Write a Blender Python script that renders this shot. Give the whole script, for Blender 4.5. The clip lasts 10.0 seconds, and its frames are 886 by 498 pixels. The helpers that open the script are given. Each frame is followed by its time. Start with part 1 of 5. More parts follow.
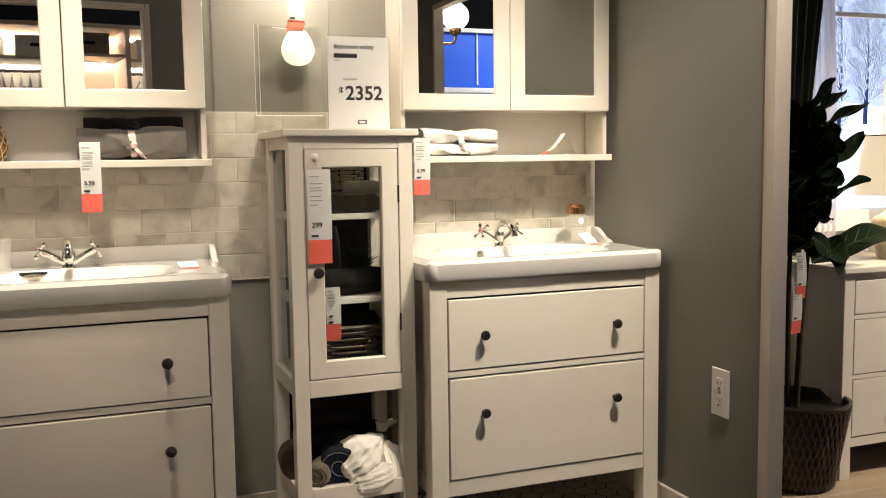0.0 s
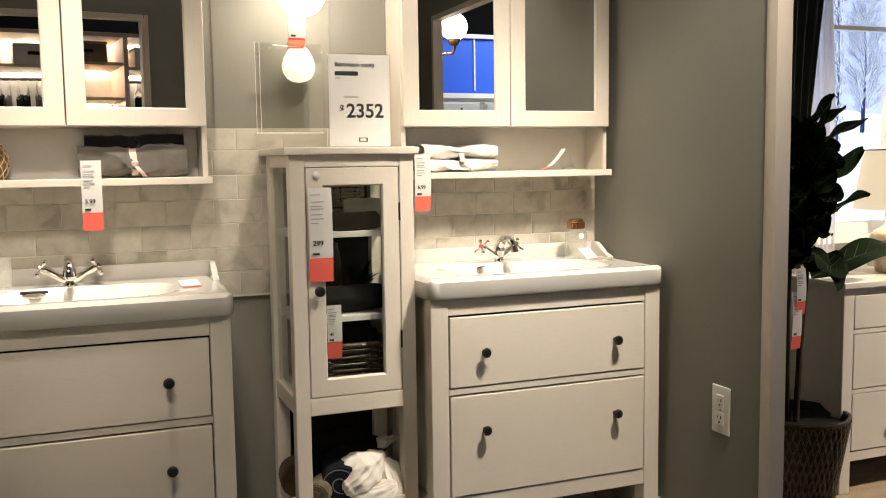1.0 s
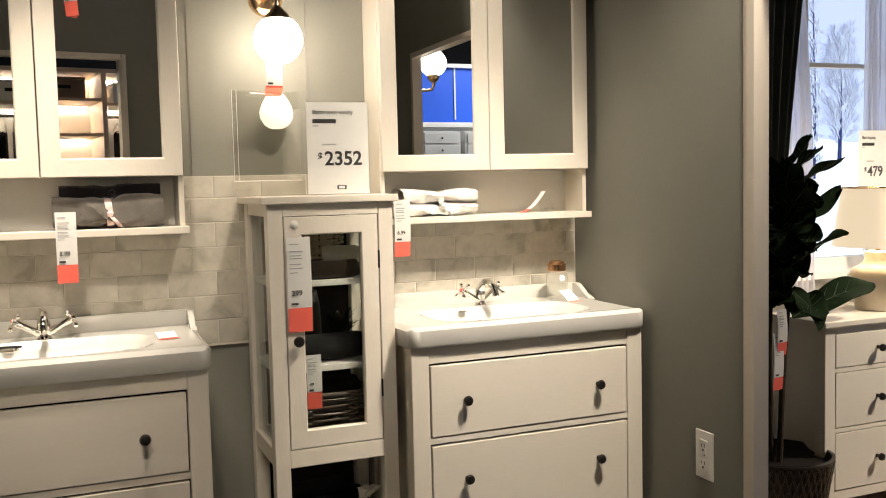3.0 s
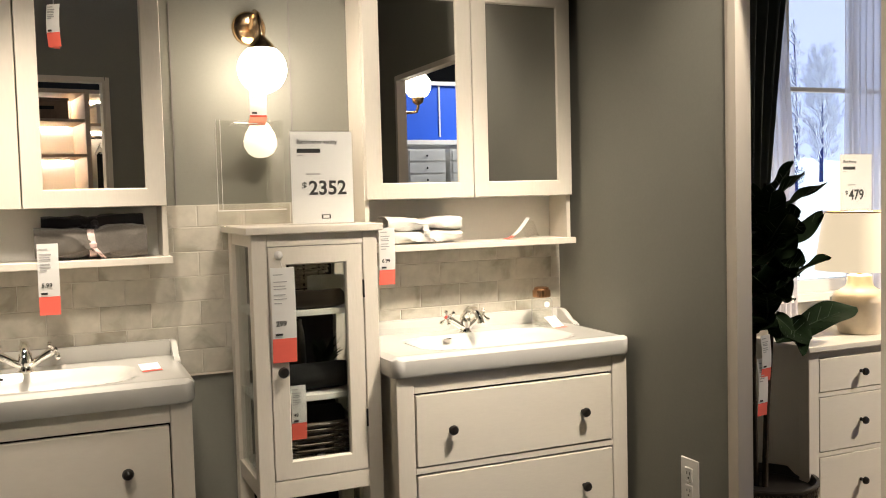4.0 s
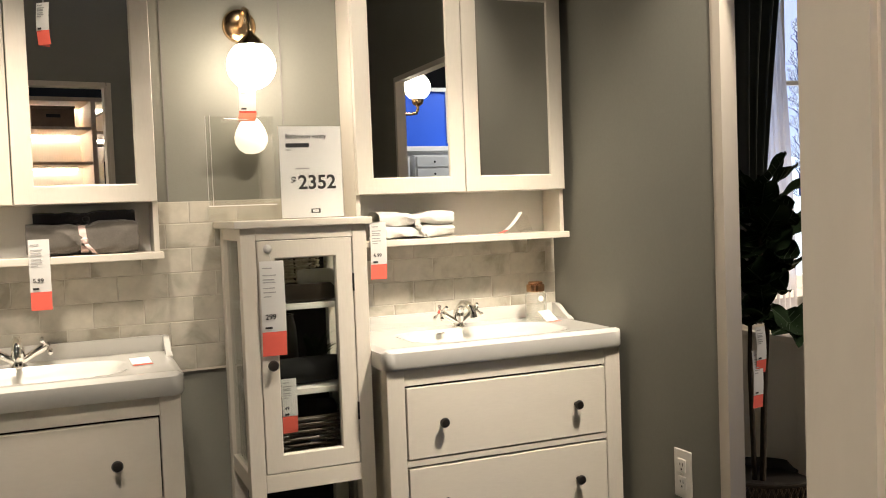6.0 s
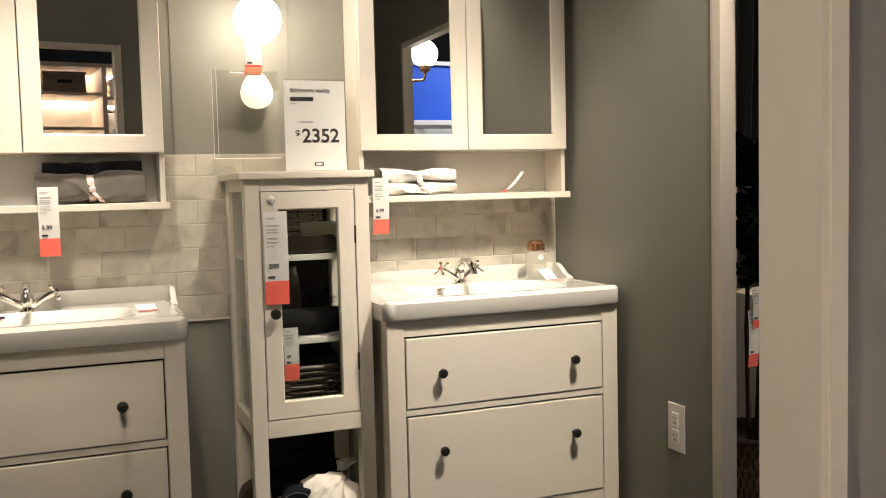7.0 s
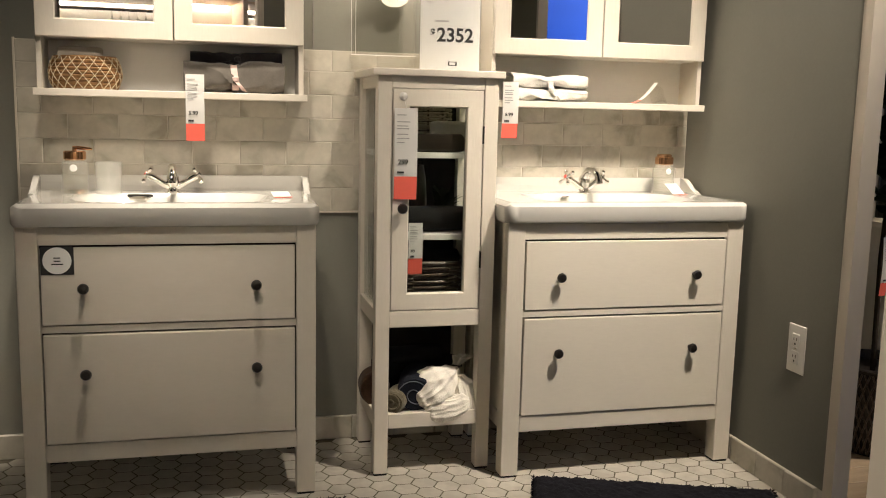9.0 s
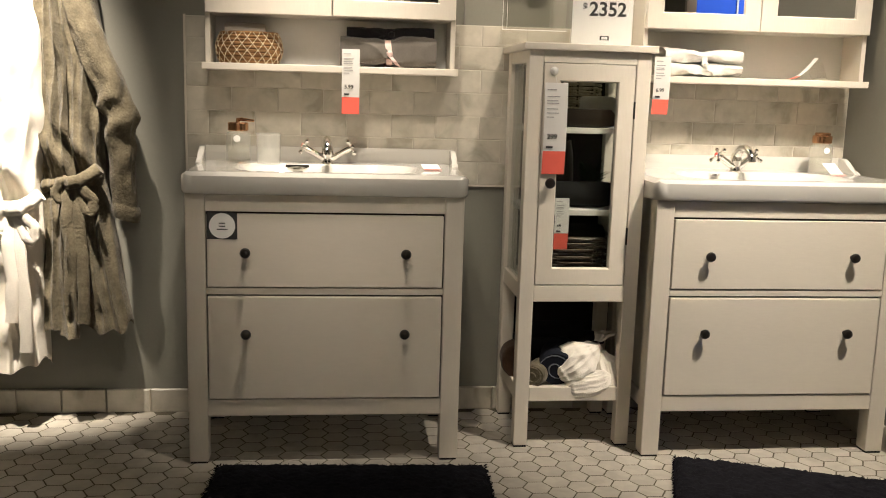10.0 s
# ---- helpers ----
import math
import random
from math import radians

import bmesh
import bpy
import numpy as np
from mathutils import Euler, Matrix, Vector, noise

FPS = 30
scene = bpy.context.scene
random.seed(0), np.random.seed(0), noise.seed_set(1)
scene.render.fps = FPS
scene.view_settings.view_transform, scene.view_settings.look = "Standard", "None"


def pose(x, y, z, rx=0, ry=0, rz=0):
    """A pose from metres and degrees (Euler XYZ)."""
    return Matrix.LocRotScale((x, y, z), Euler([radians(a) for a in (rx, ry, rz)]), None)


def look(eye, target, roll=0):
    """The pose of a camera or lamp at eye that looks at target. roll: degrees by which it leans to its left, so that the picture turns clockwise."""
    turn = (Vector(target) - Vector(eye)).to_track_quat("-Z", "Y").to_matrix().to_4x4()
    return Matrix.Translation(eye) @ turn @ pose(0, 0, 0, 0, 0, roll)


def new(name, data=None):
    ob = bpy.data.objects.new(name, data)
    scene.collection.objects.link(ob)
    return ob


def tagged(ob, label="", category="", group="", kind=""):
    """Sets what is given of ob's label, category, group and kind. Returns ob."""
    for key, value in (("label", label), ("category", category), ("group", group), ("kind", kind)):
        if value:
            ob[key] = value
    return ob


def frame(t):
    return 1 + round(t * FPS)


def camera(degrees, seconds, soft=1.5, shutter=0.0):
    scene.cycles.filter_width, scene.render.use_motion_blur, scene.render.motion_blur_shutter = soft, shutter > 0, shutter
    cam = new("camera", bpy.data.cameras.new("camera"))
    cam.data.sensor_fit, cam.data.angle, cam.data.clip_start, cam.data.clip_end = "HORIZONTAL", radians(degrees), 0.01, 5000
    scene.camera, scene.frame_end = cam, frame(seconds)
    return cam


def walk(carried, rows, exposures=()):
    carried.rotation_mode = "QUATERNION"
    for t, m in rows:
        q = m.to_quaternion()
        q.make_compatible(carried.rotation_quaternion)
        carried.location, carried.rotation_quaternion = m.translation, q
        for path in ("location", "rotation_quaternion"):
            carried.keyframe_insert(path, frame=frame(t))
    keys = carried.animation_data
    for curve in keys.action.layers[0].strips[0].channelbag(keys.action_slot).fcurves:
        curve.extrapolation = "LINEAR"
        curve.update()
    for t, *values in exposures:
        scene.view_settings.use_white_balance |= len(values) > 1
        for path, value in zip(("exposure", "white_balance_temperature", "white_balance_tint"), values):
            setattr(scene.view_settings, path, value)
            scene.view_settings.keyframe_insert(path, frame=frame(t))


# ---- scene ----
cam = camera(51.3, 10.0, 1.0)
PATH = [
    (0, (0.049, -3.097, 1.209), (0.767, -1.241, 1.017), -0.8),
    (0.5, (0.045, -3.095, 1.232), (0.766, -1.239, 1.042), -0.8),
    (1, (0.037, -3.089, 1.259), (0.763, -1.235, 1.07), -0.8),
    (1.5, (0.032, -3.081, 1.278), (0.763, -1.228, 1.096), -0.8),
    (2, (0.032, -3.073, 1.304), (0.772, -1.224, 1.126), -0.8),
    (2.5, (0.045, -3.071, 1.316), (0.795, -1.224, 1.157), -1.1),
    (4, (0.06, -3.068, 1.38), (0.853, -1.236, 1.268), -1.5),
    (4.5, (0.058, -3.068, 1.396), (0.861, -1.239, 1.301), -1.6),
    (5, (0.068, -3.078, 1.389), (0.87, -1.245, 1.309), -1.7),
    (6.5, (0.144, -3.13, 1.279), (0.891, -1.277, 1.179), -2.1),
    (7, (0.135, -3.165, 1.242), (0.876, -1.313, 1.112), -1.4),
    (7.5, (0.144, -3.196, 1.224), (0.854, -1.336, 1.047), -0.6),
    (8, (0.144, -3.216, 1.205), (0.803, -1.342, 0.987), 0.2),
    (8.5, (0.126, -3.217, 1.191), (0.713, -1.325, 0.931), 0.8),
    (9, (0.107, -3.207, 1.173), (0.597, -1.291, 0.882), 1.3),
    (9.5, (0.081, -3.213, 1.16), (0.437, -1.271, 0.843), 1.5),
    (10, (0.047, -3.229, 1.155), (0.264, -1.27, 0.815), 1.6),
]
walk(cam, [(t, look(eye, target, roll)) for t, eye, target, roll in PATH], [(0, 0.0), (8, 0.0), (9.5, -0.05), (10, -0.02)])

# ---- world and lamps ----
world = bpy.data.worlds.new("store_air")
scene.world = world
world.use_nodes = True
world.node_tree.nodes["Background"].inputs["Color"].default_value = (1.0, 0.9, 0.78, 1)
world.node_tree.nodes["Background"].inputs["Strength"].default_value = 0.002


def spot_lamp(name, eye, target, watts, cone, size=0.03, colour=(1.0, 0.872, 0.725), blend=0.6):
    data = bpy.data.lights.new(name, "SPOT")
    data.energy, data.spot_size, data.spot_blend = watts, radians(cone), blend
    data.shadow_soft_size, data.color = size, colour
    ob = new(name, data)
    ob.matrix_world = look(eye, target)
    return ob


def area_lamp(name, eye, target, watts, w, h, colour=(1.0, 0.82, 0.6)):
    data = bpy.data.lights.new(name, "AREA")
    data.shape, data.size, data.size_y = "RECTANGLE", w, h
    data.energy, data.color = watts, colour
    ob = new(name, data)
    ob.matrix_world = look(eye, target)
    return ob


spot_lamp("track_spot", (1.68, -1.45, 2.95), (1.42, -0.36, 0.70), 485, 46, 0.08, blend=1.0)
spot_lamp("track_spot", (0.12, -0.86, 2.95), (0.0, -0.16, 0.95), 345, 32, 0.08, blend=1.0)
spot_lamp("track_spot", (-0.84, -0.90, 2.95), (-1.02, -0.10, 1.05), 1350, 27, 0.035, blend=1.0)
spot_lamp("track_spot", (1.05, -1.65, 2.95), (1.16, -0.20, 1.58), 185, 50, 0.05, blend=1.0)
spot_lamp("track_spot", (-0.15, -1.90, 2.95), (0.12, -0.10, 1.00), 140, 38, 0.14, blend=1.0)
spot_lamp("track_spot", (-1.3, -3.3, 2.95), (0.72, -2.55, 1.0), 205, 36, blend=1.0)
spot_lamp("track_spot", (4.35, -1.75, 2.95), (3.22, -0.42, 0.85), 620, 42, blend=1.0)
area_lamp("hall_light", (0.6, -4.0, 3.6), (0.6, -3.4, 0.0), 2, 1.6, 0.6, (1.0, 0.84, 0.66))
area_lamp("store_light", (6.5, -6.6, 4.1), (5.0, -9.0, 1.5), 260, 2.5, 1.0, (0.95, 0.97, 1.0))


# ---- materials ----
def material(name, colour, rough=0.5, metal=0.0, vary=0.08, scale=6.0, fine=60.0, bump=0.0, bump_scale=80.0,
             stretch=(1, 1, 1), per_piece=0.0, island=False, coat=0.0, sheen=0.0):
    m = bpy.data.materials.new(name)
    m.use_nodes = True
    nt = m.node_tree
    p = nt.nodes["Principled BSDF"]
    p.inputs["Roughness"].default_value, p.inputs["Metallic"].default_value = rough, metal
    p.inputs["Coat Weight"].default_value, p.inputs["Sheen Weight"].default_value = coat, sheen
    p.inputs["Specular IOR Level"].default_value = 0.12 if rough >= 0.85 else 0.25 if rough >= 0.7 else 0.5
    tc, mp = nt.nodes.new("ShaderNodeTexCoord"), nt.nodes.new("ShaderNodeMapping")
    mp.inputs["Scale"].default_value = stretch
    nt.links.new(tc.outputs["Object"], mp.inputs["Vector"])
    value = None
    for s, amount in ((scale, vary), (fine, vary * 0.5)):
        n = nt.nodes.new("ShaderNodeTexNoise")
        n.inputs["Scale"].default_value, n.inputs["Detail"].default_value = s, 4.0
        nt.links.new(mp.outputs["Vector"], n.inputs["Vector"])
        r = nt.nodes.new("ShaderNodeMapRange")
        r.inputs["From Min"].default_value, r.inputs["From Max"].default_value = 0.3, 0.7
        r.inputs["To Min"].default_value, r.inputs["To Max"].default_value = 1 - amount, 1 + amount
        nt.links.new(n.outputs["Fac"], r.inputs["Value"])
        if value is None:
            value = r.outputs["Result"]
        else:
            mul = nt.nodes.new("ShaderNodeMath")
            mul.operation = "MULTIPLY"
            nt.links.new(value, mul.inputs[0])
            nt.links.new(r.outputs["Result"], mul.inputs[1])
            value = mul.outputs[0]
    if per_piece:
        src = nt.nodes.new("ShaderNodeNewGeometry" if island else "ShaderNodeObjectInfo")
        r = nt.nodes.new("ShaderNodeMapRange")
        r.inputs["To Min"].default_value, r.inputs["To Max"].default_value = 1 - per_piece, 1 + per_piece
        nt.links.new(src.outputs["Random Per Island" if island else "Random"], r.inputs["Value"])
        mul = nt.nodes.new("ShaderNodeMath")
        mul.operation = "MULTIPLY"
        nt.links.new(value, mul.inputs[0])
        nt.links.new(r.outputs["Result"], mul.inputs[1])
        value = mul.outputs[0]
    mix = nt.nodes.new("ShaderNodeVectorMath")
    mix.operation = "SCALE"
    mix.inputs[0].default_value = colour
    nt.links.new(value, mix.inputs["Scale"])
    nt.links.new(mix.outputs["Vector"], p.inputs["Base Color"])
    if bump:
        n = nt.nodes.new("ShaderNodeTexNoise")
        n.inputs["Scale"].default_value, n.inputs["Detail"].default_value = bump_scale, 5.0
        nt.links.new(mp.outputs["Vector"], n.inputs["Vector"])
        b = nt.nodes.new("ShaderNodeBump")
        b.inputs["Strength"].default_value, b.inputs["Distance"].default_value = bump, 0.004
        nt.links.new(n.outputs["Fac"], b.inputs["Height"])
        nt.links.new(b.outputs["Normal"], p.inputs["Normal"])
    return m


def veined(name, colour, vein, rough, scale, per_piece, island=False):
    """Honed marble: a pale body with soft darker veins that differ from piece to piece."""
    m = material(name, colour, rough, vary=0.10, scale=9, fine=45, per_piece=per_piece, island=island, bump=0.05, bump_scale=30)
    nt = m.node_tree
    p = nt.nodes["Principled BSDF"]
    base = p.inputs["Base Color"].links[0].from_socket
    tc = nt.nodes.new("ShaderNodeTexCoord")
    src = nt.nodes.new("ShaderNodeNewGeometry" if island else "ShaderNodeObjectInfo")
    shift = nt.nodes.new("ShaderNodeVectorMath")
    shift.operation = "MULTIPLY_ADD"
    shift.inputs[1].default_value = (37, 19, 53)
    nt.links.new(src.outputs["Random Per Island" if island else "Random"], shift.inputs[0])
    nt.links.new(tc.outputs["Object"], shift.inputs[2])
    n = nt.nodes.new("ShaderNodeTexNoise")
    n.inputs["Scale"].default_value, n.inputs["Detail"].default_value, n.inputs["Distortion"].default_value = scale, 8.0, 0.5
    nt.links.new(shift.outputs["Vector"], n.inputs["Vector"])
    r = nt.nodes.new("ShaderNodeValToRGB")
    r.color_ramp.elements[0].position, r.color_ramp.elements[0].color = 0.45, (0, 0, 0, 1)
    r.color_ramp.elements[1].position, r.color_ramp.elements[1].color = 0.68, (0.75, 0.75, 0.75, 1)
    e = r.color_ramp.elements.new(0.56)
    e.color = (0.22, 0.22, 0.22, 1)
    nt.links.new(n.outputs["Fac"], r.inputs["Fac"])
    mix = nt.nodes.new("ShaderNodeMix")
    mix.data_type = "RGBA"
    mix.inputs["B"].default_value = (*vein, 1)
    nt.links.new(r.outputs["Color"], mix.inputs["Factor"])
    nt.links.new(base, mix.inputs["A"])
    nt.links.new(mix.outputs["Result"], p.inputs["Base Color"])
    return m


def glowing(name, colour, strength, body=(0.8, 0.8, 0.8)):
    m = bpy.data.materials.new(name)
    m.use_nodes = True
    p = m.node_tree.nodes["Principled BSDF"]
    p.inputs["Base Color"].default_value = (*body, 1)
    p.inputs["Emission Color"].default_value = (*colour, 1)
    p.inputs["Emission Strength"].default_value = strength
    return m


def clear(name, colour=(1, 1, 1), rough=0.0, ior=1.45, thin=True, milky=0.0):
    m = bpy.data.materials.new(name)
    m.use_nodes = True
    nt = m.node_tree
    if thin:
        nt.nodes.remove(nt.nodes["Principled BSDF"])
        t, g = nt.nodes.new("ShaderNodeBsdfTransparent"), nt.nodes.new("ShaderNodeBsdfGlossy")
        t.inputs["Color"].default_value = (*colour, 1)
        g.inputs["Roughness"].default_value = rough
        f = nt.nodes.new("ShaderNodeLayerWeight")
        f.inputs["Blend"].default_value = 0.5
        power = nt.nodes.new("ShaderNodeMath")
        power.operation = "POWER"
        power.inputs[1].default_value = 4.0
        nt.links.new(f.outputs["Facing"], power.inputs[0])
        gain = nt.nodes.new("ShaderNodeMath")
        gain.operation = "MULTIPLY_ADD"
        gain.inputs[1].default_value, gain.inputs[2].default_value = 0.75, 0.12 * (ior - 1)
        nt.links.new(power.outputs[0], gain.inputs[0])
        mix = nt.nodes.new("ShaderNodeMixShader")
        nt.links.new(gain.outputs[0], mix.inputs[0])
        nt.links.new(t.outputs[0], mix.inputs[1])
        nt.links.new(g.outputs[0], mix.inputs[2])
        body = mix
        if milky:
            white = nt.nodes.new("ShaderNodeBsdfDiffuse")
            white.inputs["Color"].default_value = (0.80, 0.79, 0.75, 1)
            body = nt.nodes.new("ShaderNodeMixShader")
            body.inputs[0].default_value = milky
            nt.links.new(mix.outputs[0], body.inputs[1])
            nt.links.new(white.outputs[0], body.inputs[2])
        nt.links.new(body.outputs[0], nt.nodes["Material Output"].inputs["Surface"])
    else:
        p = nt.nodes["Principled BSDF"]
        p.inputs["Base Color"].default_value = (*colour, 1)
        p.inputs["Transmission Weight"].default_value, p.inputs["Roughness"].default_value, p.inputs["IOR"].default_value = 1.0, rough, ior
    return m


STAIN = material("white_stained_pine", (0.665, 0.615, 0.525), 0.42, vary=0.03, scale=5, fine=160, bump=0.10, bump_scale=140, stretch=(0.25, 1, 1))
STAIN_UP = material("white_stained_pine_upright", (0.665, 0.615, 0.525), 0.42, vary=0.03, scale=5, fine=160, bump=0.10, bump_scale=140, stretch=(1, 1, 0.2))
WHITE = material("white_lacquer", (0.72, 0.70, 0.65), 0.38, vary=0.02, scale=4, bump=0.03)
TRIM = material("painted_trim", (0.60, 0.54, 0.45), 0.55, vary=0.04, scale=3, fine=40, bump=0.08, bump_scale=60, stretch=(1, 1, 0.3))
WALL = material("grey_green_wall_paint", (0.199, 0.195, 0.164), 0.75, vary=0.035, scale=2.0, fine=90, bump=0.10, bump_scale=220)
HALL_WALL = material("taupe_wall_paint", (0.21, 0.195, 0.18), 0.8, vary=0.04, scale=2.0, fine=90, bump=0.10, bump_scale=220)
CERAMIC = material("white_glazed_ceramic", (0.60, 0.585, 0.54), 0.12, vary=0.015, scale=3, coat=0.4)
CHROME = material("chrome", (0.86, 0.84, 0.80), 0.06, 1.0, vary=0.02, scale=10)
BRASS = material("brushed_brass", (0.62, 0.43, 0.24), 0.22, 1.0, vary=0.08, scale=18)
COPPER = material("rose_gold_metal", (0.72, 0.40, 0.22), 0.2, 1.0, vary=0.05, scale=20)
KNOB = material("dark_bronze_knob", (0.020, 0.017, 0.015), 0.32, 0.4, vary=0.15, scale=60)
BLACK = material("black_rubber", (0.015, 0.014, 0.013), 0.7, vary=0.1, scale=40)
# near-black colour that stands in for shade inside cabinets and in gaps
GAP = material("shade_black_board", (0.016, 0.014, 0.012), 0.9, vary=0.1, scale=20)
TILE = veined("marble_wall_tile", (0.50, 0.468, 0.392), (0.25, 0.225, 0.165), 0.36, 9, 0.08)
HEX = veined("marble_floor_tile", (0.46, 0.43, 0.37), (0.34, 0.31, 0.255), 0.34, 10, 0.09)
HEX_REST = veined("marble_floor_tile_rest", (0.46, 0.43, 0.37), (0.34, 0.31, 0.255), 0.34, 10, 0.09, island=True)
GROUT = material("pale_grout", (0.54, 0.51, 0.44), 0.9, vary=0.10, scale=12, fine=200, bump=0.2)
FLOOR_GROUT = material("floor_grout", (0.13, 0.115, 0.085), 0.9, vary=0.15, scale=12, fine=200, bump=0.2)
MIRROR = material("silvered_mirror", (0.90, 0.90, 0.88), 0.0, 1.0, vary=0.0)
PANE = clear("clear_pane", (0.88, 0.90, 0.88), 0.0, 1.22)
ACRYLIC = clear("clear_acrylic", (0.985, 0.985, 0.975), 0.02, 1.5)
GLASS = clear("bottle_glass", (0.985, 0.99, 0.98), 0.03, 1.5, milky=0.14)
LIQUID = clear("clear_liquid", (0.985, 0.98, 0.94), 0.0, 1.3)
CARD = material("white_card", (0.83, 0.82, 0.79), 0.6, vary=0.01, scale=8)
INK = material("black_ink", (0.02, 0.02, 0.02), 0.6, vary=0.05, scale=30)
STRIPE = material("pale_blue_stripe", (0.11, 0.12, 0.14), 0.9, vary=0.2, scale=60)
GREY_INK = material("grey_ink", (0.42, 0.41, 0.40), 0.6, vary=0.05, scale=30)
RED = material("red_print", (0.78, 0.13, 0.09), 0.55, vary=0.03, scale=20)
TERRY_GREY = material("grey_terry_cloth", (0.135, 0.120, 0.102), 0.95, vary=0.16, scale=14, fine=240, bump=0.7, bump_scale=420, sheen=0.3)
TERRY_DARK = material("charcoal_terry_cloth", (0.035, 0.033, 0.036), 0.95, vary=0.2, scale=14, fine=240, bump=0.7, bump_scale=420, sheen=0.2)
TERRY_WHITE = material("white_terry_cloth", (0.70, 0.67, 0.61), 0.95, vary=0.04, scale=14, fine=240, bump=0.5, bump_scale=420, sheen=0.2)
ROBE_GREY = material("brown_grey_plush_robe", (0.125, 0.106, 0.070), 0.95, vary=0.30, scale=22, fine=140, bump=1.0, bump_scale=130, sheen=0.12)
ROBE_WHITE = material("cream_plush_robe", (0.80, 0.75, 0.66), 0.95, vary=0.05, scale=11, fine=190, bump=0.5, bump_scale=260, sheen=0.2)
TERRY_BEIGE = material("beige_terry_cloth", (0.36, 0.32, 0.27), 0.95, vary=0.1, scale=14, fine=240, bump=0.6, bump_scale=420, sheen=0.2)
NAVY = material("navy_cloth", (0.012, 0.014, 0.021), 0.9, vary=0.2, scale=14, fine=200, bump=0.5, bump_scale=300)
SACK = material("white_cotton_sack", (0.76, 0.72, 0.64), 0.9, vary=0.05, scale=10, fine=160, bump=0.4, bump_scale=220)
BROWN_PLUSH = material("dark_brown_plush", (0.050, 0.026, 0.014), 0.95, vary=0.3, scale=30, fine=200, bump=0.8, bump_scale=200, sheen=0.1)
RIBBON = material("pink_ribbon", (0.70, 0.52, 0.47), 0.6, vary=0.06, scale=30)
SEAGRASS = material("seagrass_cord", (0.21, 0.115, 0.05), 0.85, vary=0.25, scale=40, fine=200, bump=0.4, bump_scale=200)
CORD = material("pale_cord", (0.58, 0.48, 0.33), 0.85, vary=0.12, scale=40, bump=0.3)
WICKER = material("dark_wicker", (0.070, 0.052, 0.036), 0.30, vary=0.35, scale=40, fine=160, bump=0.4, bump_scale=160)
# cane colour raised to stand in for light on the shaded top shelf
WICKER_PALE = material("brightened_wicker", (0.60, 0.52, 0.40), 0.5, vary=0.3, scale=40, fine=160, bump=0.4, bump_scale=160)
DEEP = material("black_terry_cloth", (0.012, 0.012, 0.012), 0.9, vary=0.2, scale=14, fine=240, bump=0.6, bump_scale=300)
DARK_WOOD = material("dark_stained_wood", (0.030, 0.022, 0.015), 0.35, vary=0.3, scale=10, fine=90, stretch=(1, 1, 5))
RUG = material("black_rug_pile", (0.010, 0.010, 0.013), 1.0, vary=0.3, scale=30, fine=300, bump=0.8, bump_scale=300)
# leaf green lowered to near black to give the unlit, backlit silhouette
LEAF = material("shade_dark_leaf", (0.006, 0.016, 0.003), 0.86, vary=0.25, scale=14, fine=60, bump=0.25, bump_scale=40)
VEIN = material("leaf_vein", (0.022, 0.045, 0.012), 0.6, vary=0.15, scale=30)
BARK = material("plant_stem", (0.035, 0.025, 0.017), 0.85, vary=0.25, scale=30, bump=0.5)
CURTAIN = material("dark_green_velvet", (0.030, 0.036, 0.028), 0.36, vary=0.12, scale=6, fine=120, bump=0.1, sheen=0.3)
LAMP_BASE = material("cream_lamp_ceramic", (0.72, 0.62, 0.48), 0.35, vary=0.05, scale=12, bump=0.1, bump_scale=40)
OAK = material("oak_floor_board", (0.36, 0.27, 0.18), 0.45, vary=0.15, scale=5, fine=70, bump=0.1, stretch=(1, 6, 1), per_piece=0.12)
BEECH = material("pale_wardrobe_wood", (0.66, 0.52, 0.38), 0.5, vary=0.08, scale=5, fine=80, stretch=(1, 1, 0.3))
BOX_BROWN = material("brown_storage_box", (0.30, 0.21, 0.14), 0.7, vary=0.1, scale=15, bump=0.2)
CONCRETE = material("store_floor", (0.30, 0.29, 0.27), 0.45, vary=0.10, scale=2, fine=60, bump=0.05)
CEILING = material("black_store_ceiling", (0.012, 0.012, 0.013), 0.9, vary=0.2, scale=2)
BLUE = material("blue_store_wall", (0.01, 0.10, 0.66), 0.5, vary=0.04, scale=2)
STORE_WALL = material("store_wall_white", (0.62, 0.61, 0.58), 0.8, vary=0.04, scale=1.5)
SNOW = material("snow", (0.82, 0.86, 0.95), 0.9, vary=0.05, scale=6, bump=0.3, bump_scale=30)
TWIG = material("frosted_twig", (0.03, 0.06, 0.26), 0.9, vary=0.3, scale=20)
GLOBE = glowing("opal_globe_glass", (1.0, 0.86, 0.71), 33.0)
# weak glow that imitates a lamp mirrored in the acrylic holder
REFLECTION = glowing("lamp_reflection_glow", (1.0, 0.86, 0.66), 1.3)
SHADE = glowing("lit_linen_shade", (1.0, 0.80, 0.54), 0.80, (0.75, 0.66, 0.50))
STRIP = glowing("led_strip", (1.0, 0.90, 0.78), 60.0)
# snow and frost given their own glow in place of outdoor light
SELF_LIT_SNOW = glowing("self_lit_snow", (0.84, 0.90, 1.0), 1.55)
SELF_LIT_FROST = glowing("self_lit_frost", (0.66, 0.76, 1.0), 1.05)
WINTER = glowing("winter_sky", (0.60, 0.66, 1.0), 1.40, (0.3, 0.4, 0.6))
PAPER = bpy.data.materials.new("thin_white_paper")
PAPER.use_nodes = True
paper_nodes = PAPER.node_tree
paper_a, paper_b = paper_nodes.nodes["Principled BSDF"], paper_nodes.nodes.new("ShaderNodeBsdfTranslucent")
